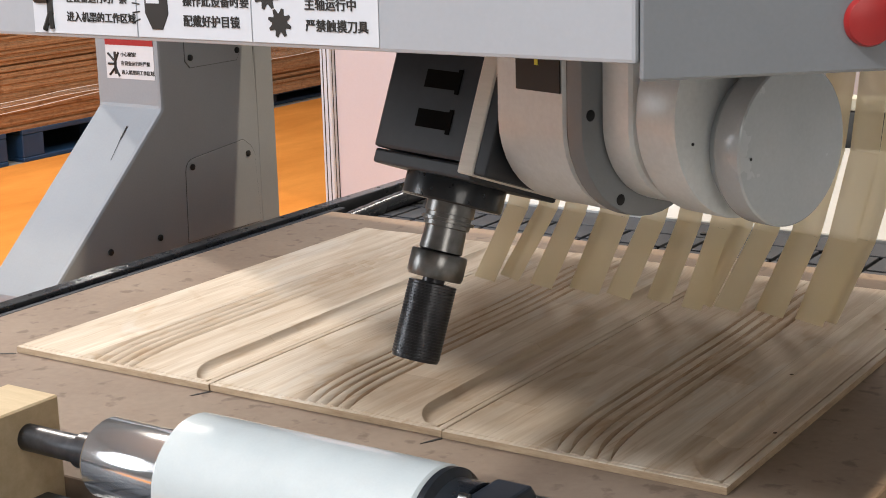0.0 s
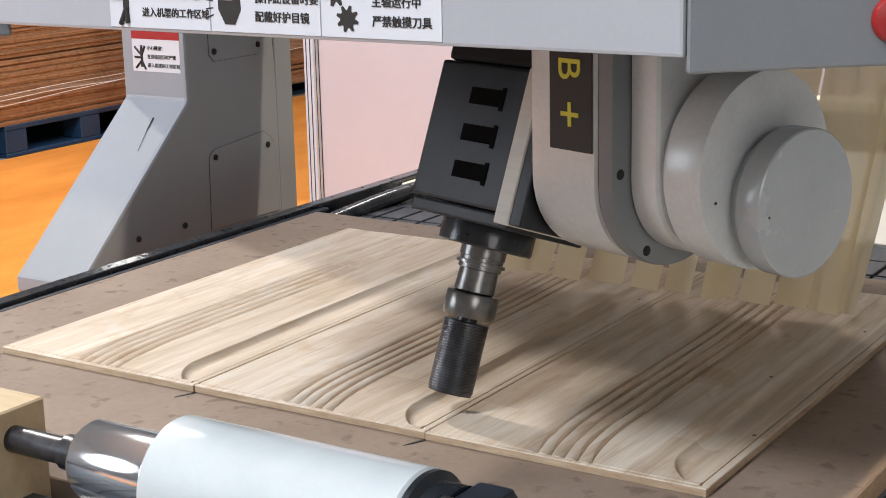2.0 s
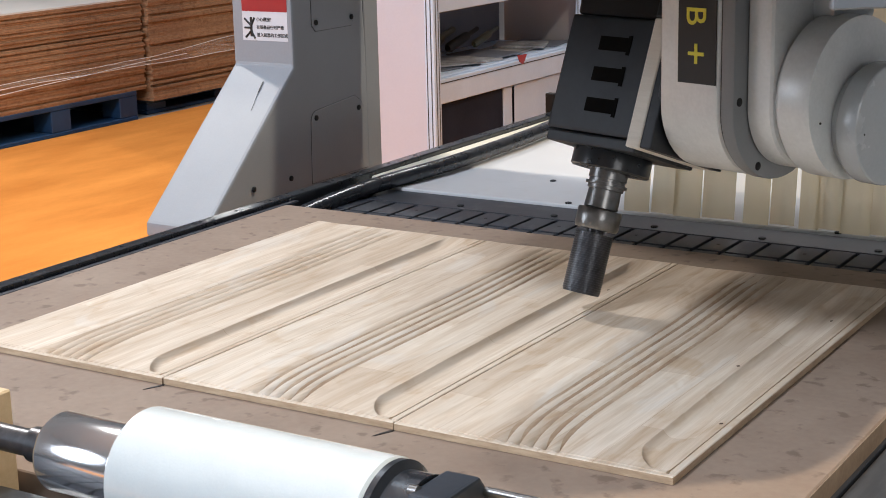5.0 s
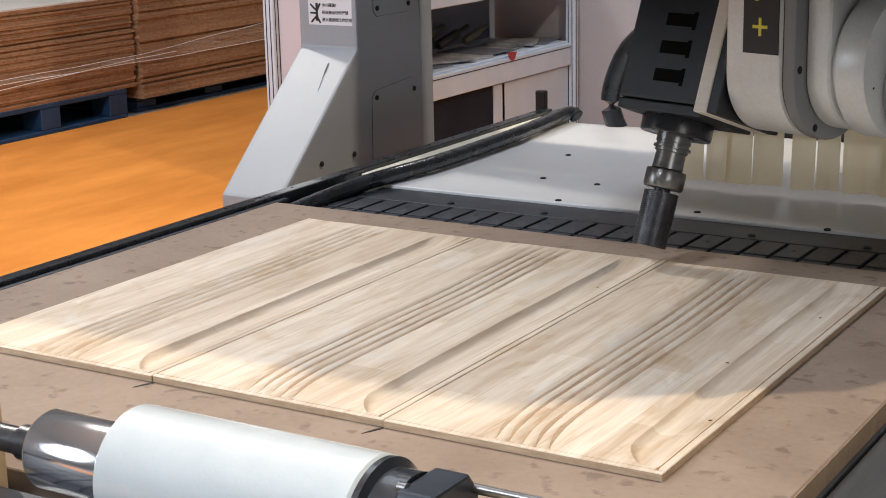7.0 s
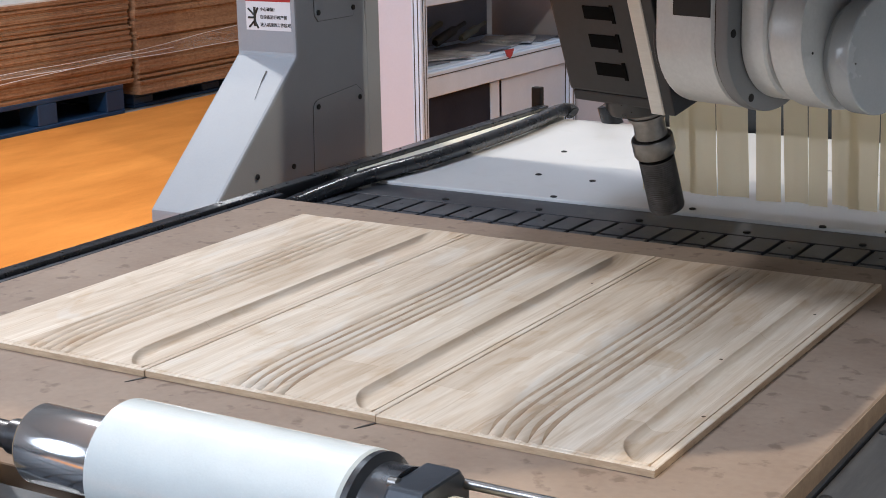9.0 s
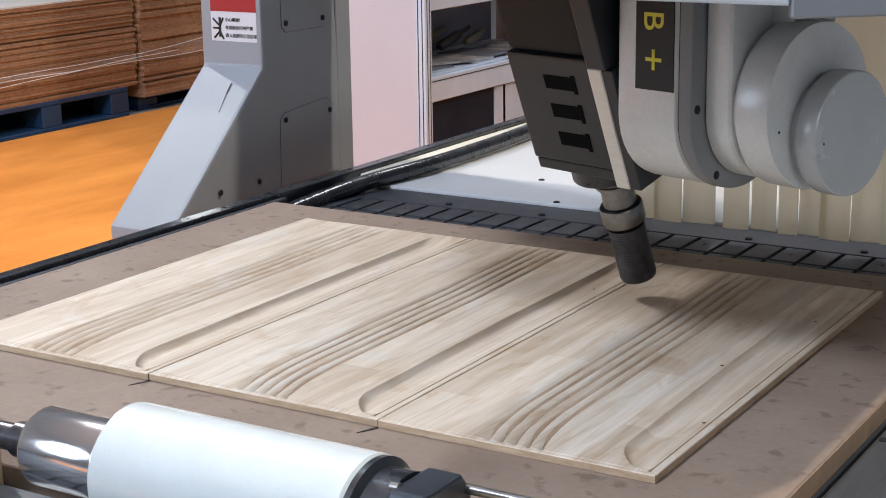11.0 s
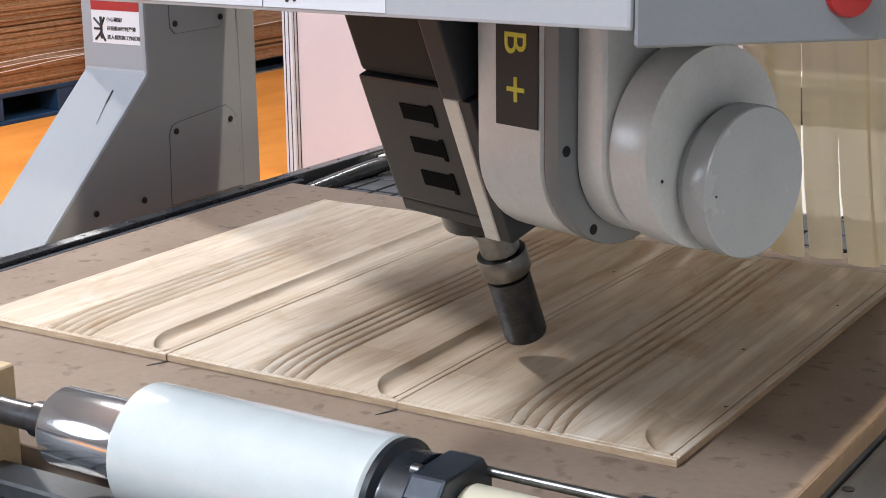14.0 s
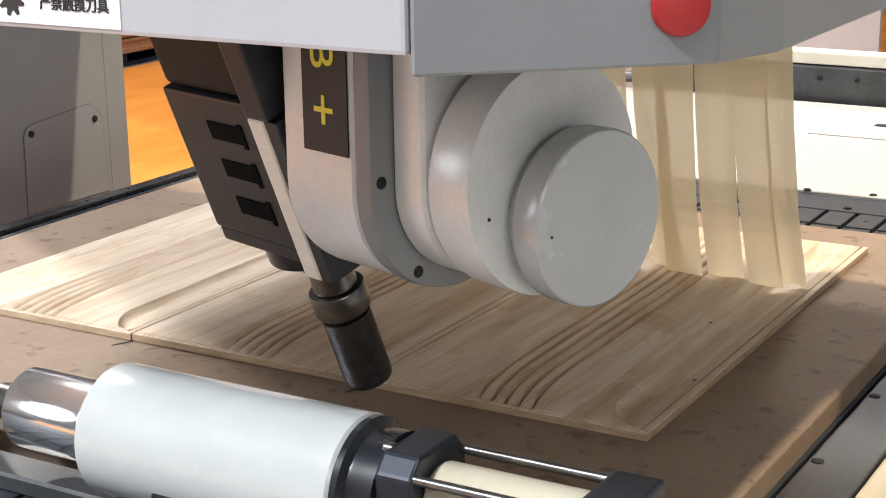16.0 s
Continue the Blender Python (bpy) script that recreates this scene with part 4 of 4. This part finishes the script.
    prof += [(0.0250, -0.293), (0.01, -0.293)]
    part("cutter", lathe(prof, "z", 40, m=ta), M_TOOL, sp, "dark ribbed cylindrical cutter", smooth=True)
    return h, sp


# ---- background ----
def between(rows, t):
    for (a, u), (b, v) in zip(rows, rows[1:]):
        if a <= t <= b:
            return u + (v - u) * (t - a) / (b - a)
    return rows[-1][1]


def board_stack(y0, y1, x_front, z0, z1, depth, sheet, label, seed):
    st = thing("board_stack", label, "board stack", group="stacks of boards on pallets")
    rng = random.Random(seed)
    n = int((z1 - z0) / sheet)
    for i in range(n):
        dx, dy = rng.uniform(-0.008, 0.004) - (0.012 if rng.random() < 0.12 else 0), rng.uniform(-0.009, 0.009)
        part("board", box(x_front - depth, x_front + dx, y0 + dy, y1 + dy + rng.uniform(-0.006, 0.006), z0 + i * sheet, z0 + (i + 1) * sheet - 0.0006), M_BOARD, st)
    part("top_sheet", box(x_front - depth, x_front, y0, y1, z0 + n * sheet, z0 + n * sheet + 0.008), M_BOARDTOP, st, "pale laminate top sheet")
    return st


def pallet(y0, y1, x_front, label, h=0.16):
    p = thing("pallet", label, "pallet", group="blue pallets")
    z0 = FLOOR_Z + 0.001
    part("deck", box(x_front - 1.0, x_front, y0, y1, z0 + h - 0.025, z0 + h, 0.004, 1), M_PALLET, p)
    part("runner", box(x_front - 1.0, x_front, y0, y1, z0, z0 + 0.022, 0.004, 1), M_PALLET, p)
    w = (y1 - y0)
    for f in (0.0, 0.44, 0.88):
        part("block", box(x_front - 0.14, x_front - 0.002, y0 + w * f, y0 + w * (f + 0.12), z0 + 0.022, z0 + h - 0.025, 0.004, 1), M_PALLET, p)
        part("block", box(x_front - 1.0, x_front - 0.86, y0 + w * f, y0 + w * (f + 0.12), z0 + 0.022, z0 + h - 0.025, 0.004, 1), M_PALLET, p)


def film_band():
    """Clear film pulled tight round the stacks: thin folds with highlights painted white, and a faint sheet between two
    of them.
    """
    low = [(3.4, -0.470), (4.19, -0.447), (5.17, -0.453), (5.63, -0.456), (6.4, -0.450)]
    high = [(3.4, -0.448), (4.19, -0.424), (5.185, -0.416), (5.79, -0.378), (6.4, -0.345)]
    cross = [(3.4, -0.500), (4.02, -0.478), (4.6, -0.455), (5.16, -0.434), (5.6, -0.425)]

    def fold(rows, r, x):
        return tube([(x + 0.002 * math.sin(6 * y), y, between(rows, y) + 0.0015 * math.sin(9 * y)) for y in [3.4 + 0.06 * i for i in range(int((rows[-1][0] - 3.4) / 0.06))]], r, 6)
    b, last = bmesh.new(), None
    for y in [3.4 + 0.03 * i for i in range(99)]:
        row = [b.verts.new((-4.688 + 0.004 * math.sin(9 * y + k), y, between(low, y) + (between(high, y) - between(low, y)) * k / 3)) for k in range(4)]
        if last:
            for k in range(3):
                b.faces.new((last[k], last[k + 1], row[k + 1], row[k]))
        last = row
    ob = tagged(part("stretch_film", b, M_FILM, smooth=True), "clear stretch film pulled tight round the board stack", "film")
    for rows, r, x in ((low, 0.0024, -4.690), (high, 0.0018, -4.689), (cross, 0.0020, -4.687)):
        part("film_fold", fold(rows, r, x), M_FOLD_GLINT, ob, "fold of clear film with its highlight painted white", smooth=True)


def booth():
    ax, ay, bx, by, cy = -2.70, 3.80, -2.20, 4.15, 5.52

    def post(x, y, name="booth_post"):
        ob = part(name, box(x - 0.025, x + 0.025, y - 0.025, y + 0.025, FLOOR_Z, 1.8, 0.003, 1), M_PROFILE)
        for o in (-0.012, 0.008):
            part("slot", box(x + 0.0252, x + 0.0262, y + o, y + o + 0.004, FLOOR_Z, 1.8), M_SLOT, ob)
            part("slot", box(x + o, x + o + 0.004, y - 0.0262, y - 0.0252, FLOOR_Z, 1.8), M_SLOT, ob)
        tagged(ob, "grooved aluminium booth post", "post", group="booth posts")
    post(ax, ay)
    post(bx, by)
    post(bx, cy)
    d = Vector((bx - ax, by - ay, 0))
    turn = Matrix.Translation((ax, ay, 0)) @ pose(0, 0, 0, 0, 0, math.degrees(math.atan2(d.y, d.x)))
    b = box(0.03, d.length - 0.03, -0.01, 0.01, FLOOR_Z, 0.135)
    bmesh.ops.transform(b, matrix=turn, verts=b.verts)
    w = tagged(part("partition_panel", b, M_PINK), "pale pink booth partition panel", "partition", kind="structure")
    b = box(0.03, d.length - 0.03, -0.012, 0.012, 0.142, 1.8)
    bmesh.ops.transform(b, matrix=turn, verts=b.verts)
    part("upper_panel", b, M_PINK, w)
    # shelf unit between two posts
    s = thing("shelf_unit", "white booth shelf unit holding papers and tools", "shelf unit")
    x1, x0, y0, y1 = bx - 0.01, bx - 0.45, by + 0.03, cy - 0.03
    part("shelf", box(x0, x1, y0, y1, -0.305, -0.270, 0.003, 1), M_PROFILE, s, "white shelf board")
    part("fascia", box(x1 + 0.001, x1 + 0.016, y0, y1, -0.385, -0.280, 0.003, 1), M_PROFILE, s, "pale front rail")
    part("fascia_line", box(x1 + 0.0162, x1 + 0.0175, y0, y1, -0.300, -0.296), M_SLOT, s)
    part("upper_shelf", box(x0, x1 + 0.01, y0, y1, -0.005, 0.06, 0.003, 1), M_PROFILE, s, "white upper shelf")
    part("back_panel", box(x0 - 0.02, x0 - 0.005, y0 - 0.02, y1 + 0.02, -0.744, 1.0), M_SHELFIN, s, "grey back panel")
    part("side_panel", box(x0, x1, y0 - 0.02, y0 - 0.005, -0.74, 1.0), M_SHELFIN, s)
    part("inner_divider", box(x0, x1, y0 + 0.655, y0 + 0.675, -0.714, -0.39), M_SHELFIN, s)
    part("door_panel", box(x1 - 0.02, x1, y0 + 0.580, y1, -0.74, -0.39, 0.003, 1), M_PROFILE, s, "white lower door")
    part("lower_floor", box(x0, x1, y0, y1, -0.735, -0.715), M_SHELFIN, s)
    part("cabinet_front", box(x1 - 0.012, x1 - 0.004, y0 + 0.004, y0 + 0.575, -0.735, -0.3855), M_RECESS, s, "black cabinet front")
    rng = random.Random(3)
    y = y0 + 0.10
    for i in range(7):
        w, dd = rng.uniform(0.20, 0.30), rng.uniform(0.18, 0.28)
        b = box(-dd / 2, dd / 2, -w / 2, w / 2, 0, 0.004 + 0.003 * (i % 3))
        bmesh.ops.transform(b, matrix=pose(x1 - 0.17, y + 0.1, -0.268 + 0.008 * (i % 2), 0, 0, rng.uniform(-30, 30)), verts=b.verts)
        tagged(part("brochure", b, M_PAPER if i % 3 else M_SHELFIN), "printed brochure lying on the booth shelf", "paper", group="papers on the shelf")
        y += 0.17
    ty = 4.90
    b = prism([(ty - 0.045, -0.255), (ty + 0.045, -0.258), (ty + 0.028, -0.284), (ty + 0.006, -0.300), (ty - 0.022, -0.286)], x1 + 0.0165, x1 + 0.0185, "x")
    tagged(part("red_tag", b, M_RED), "small red paper tag on the shelf edge", "paper")
    for i, (yy, ln, r, m) in enumerate(((y0 + 0.28, 0.5, 0.03, M_OLIVE), (y0 + 0.50, 0.42, 0.022, M_SLOT), (y0 + 0.68, 0.36, 0.018, M_OLIVE))):
        b = lathe([(r * 0.6, 0), (r, 0.02), (r, ln * 0.6), (r * 0.5, ln * 0.7), (r * 0.5, ln)], "y", 16)
        bmesh.ops.transform(b, matrix=pose(x0 + 0.17 + 0.03 * i, yy, -0.215, 6, 0, 12), verts=b.verts)
        tagged(part("hand_tool", b, m, smooth=True), "long dark tool lying among papers on the shelf", "tool", group="tools on the shelf")
    b = lathe([(0.045, -0.02), (0.06, -0.015), (0.06, 0.015), (0.045, 0.02)], "x", 32)
    bmesh.ops.transform(b, matrix=pose(x0 + 0.12, y0 + 0.2, -0.19, 0, 0, 20), verts=b.verts)
    tagged(part("wheel", b, M_OLIVE, smooth=True), "small dark rubber wheel on the shelf", "wheel")
    # grey partition past the shelves
    tagged(part("partition_grey", box(bx - 0.45, bx + 1.6, cy + 0.03, cy + 0.06, FLOOR_Z, 1.8), M_GREYWALL), "grey booth partition beyond the shelves", "partition", kind="structure")


def cable_loop():
    pts = [(-0.255, 2.03, 0.205), (-0.275, 2.03, 0.19), (-0.297, 2.03, 0.168), (-0.314, 2.03, 0.142), (-0.327, 2.03, 0.114), (-0.336, 2.03, 0.09), (-0.343, 2.03, 0.066), (-0.346, 2.03, 0.042), (-0.345, 2.03, 0.018), (-0.335, 2.03, -0.012), (-0.325, 2.03, -0.03)]
    tagged(part("cable_loop", tube(pts, 0.024, 16), M_RUBBER, smooth=True), "thick black cable loop beside the rear bar", "cable")
    for z in (0.085, 0.0):
        ob = part("air_fitting", lathe([(0.008, 0), (0.013, 0.002), (0.013, 0.04), (0.008, 0.042), (0.008, 0.06)], "x", 18, m=Matrix.Translation((-0.275, 2.06, z))), M_STEEL, smooth=True)
        tagged(ob, "bright metal air fitting beside the rear bar", "fitting", group="air fittings")


machine_bed()
hose()
spoilboard()
carved_panels()
roller()
GANTRY = gantry()
STRIP_PARTS = curtain_strips(GANTRY)
HEAD, SPINDLE = router_head()
pallet(3.95, 5.11, -4.72, "blue plastic pallet under a stack of brown boards")
pallet(2.5, 3.85, -4.72, "blue plastic pallet under a stack of brown boards")
pallet(5.25, 6.6, -4.78, "low blue plastic pallet, half hidden under shifted boards", 0.086)
board_stack(2.5, 5.19, -4.72, FLOOR_Z + 0.161, -0.09, 0.9, 0.0103, "stack of brown chipboard sheets with a pale top", 1)
board_stack(5.22, 7.4, -4.70, FLOOR_Z + 0.088, 0.25, 0.9, 0.0150, "higher stack of brown boards on a pallet", 2)
film_band()
booth()
cable_loop()


# ---- what moves ----
GY = [(0, 0.758), (0.5, 0.756), (0.9, 0.745), (1.1, 0.747), (1.5, 0.795), (2, 0.866), (2.5, 0.934), (3, 1.005), (3.5, 1.072), (4, 1.143), (4.5, 1.214),
      (5.5, 1.356), (6.5, 1.498), (6.9, 1.551), (7.1, 1.555), (8, 1.553), (8.2, 1.53), (8.5, 1.456), (9, 1.347), (9.6, 1.235), (9.9, 1.218), (11.0, 1.216), (11.3, 1.198),
      (11.5, 1.175), (12, 1.107), (12.5, 1.037), (13, 0.968), (13.5, 0.898), (14, 0.824), (14.5, 0.754), (15, 0.684), (15.5, 0.614), (16, 0.557)]
HEAD_Z = [(0, 0.310), (0.2, 0.303), (0.5, 0.275), (0.9, 0.241), (1.1, 0.241), (4.5, 0.244), (7, 0.247), (7.2, 0.264), (7.5, 0.298), (7.8, 0.314), (8, 0.316), (9, 0.312), (9.9, 0.309), (10.9, 0.246), (11.3, 0.245), (13.5, 0.242), (15.5, 0.239), (16, 0.240)]
HEAD_X = [(0, 0.003), (0.5, -0.002), (1, -0.006), (1.5, -0.002), (3.5, 0.000), (4.5, -0.004), (7, -0.007), (8, -0.007), (8.5, -0.013), (9, -0.017), (11.5, -0.011), (13, -0.010), (14.5, -0.010), (16, -0.016)]
TILT = [(0, -19.5), (7.9, -19.5), (8.1, -16), (8.5, -1), (8.9, 15.5), (9.1, 19.5), (16, 20.5)]
# lean of the strips in degrees, length by length from the top
DRAG = [(0, 2, 9, 20, 33), (0.9, 3, 10, 20, 32), (1.3, 5, 13, 20, 29), (2, 10, 17, 21, 25), (3, 16, 19, 21, 22), (3.4, 14, 16, 18, 18), (3.8, 6, 9, 10, 11), (4.5, 4, 6, 7, 8), (6.8, 3, 4, 5, 6), (7.3, -2, -2, -1, -1), (7.8, 0, 0, 0, 0), (8.2, 0, 0, 0, 0), (8.6, -3, -5, -6, -7), (9.6, -2, -3, -4, -4),
        (10.2, 1, 1, 1, 1), (11.2, 0, 0, 0, 0), (11.6, -2, -3, -4, -5), (12.7, 0, -2, -4, -6), (13.2, -2, -5, -9, -13), (13.8, -5, -9, -13, -20), (16, -5, -9, -13, -20)]


# turn of the dragged strips about their own length
TWIST = [(0, 22), (0.9, 22), (1.3, 18), (2, 9), (3, 2), (3.8, 0), (16, 0)]


def motions():
    walk(GANTRY, [(t, pose(0, y, 0)) for t, y in GY])
    times = sorted({t for rows in (GY, HEAD_Z, HEAD_X) for t, _ in rows})
    walk(HEAD, [(t, pose(0.339 + between(HEAD_X, t), between(GY, t) - 0.696, between(HEAD_Z, t) + 0.070, 0, 0, YAW)) for t in times])
    walk(SPINDLE, [(t, pose(0.008, 0, 0, a, 0, 0)) for t, a in TILT])
    for chain, x, dy, r1, r2 in STRIP_PARTS:
        rows = [[] for _ in chain]
        for t, *lean in DRAG:
            lean = [a * (1 + 0.07 * r1) + 0.5 * r2 for a in lean]
            rows[0].append((t, pose(x, dy, HOOD_Z - 0.01, -lean[0], 0.5 * r1, 5 * r2 - between(TWIST, t) * (1 + 0.3 * r1))))
            y, z = 0.0, -STRIP_PIECE
            for k in range(1, 4):
                d = radians(lean[k] - lean[0])
                rows[k].append((t, pose(0, y, z, -math.degrees(d), 0, 0)))
                y, z = y - STRIP_PIECE * math.sin(d), z - STRIP_PIECE * math.cos(d)
        for ob, r in zip(chain, rows):
            walk(ob, r)


motions()
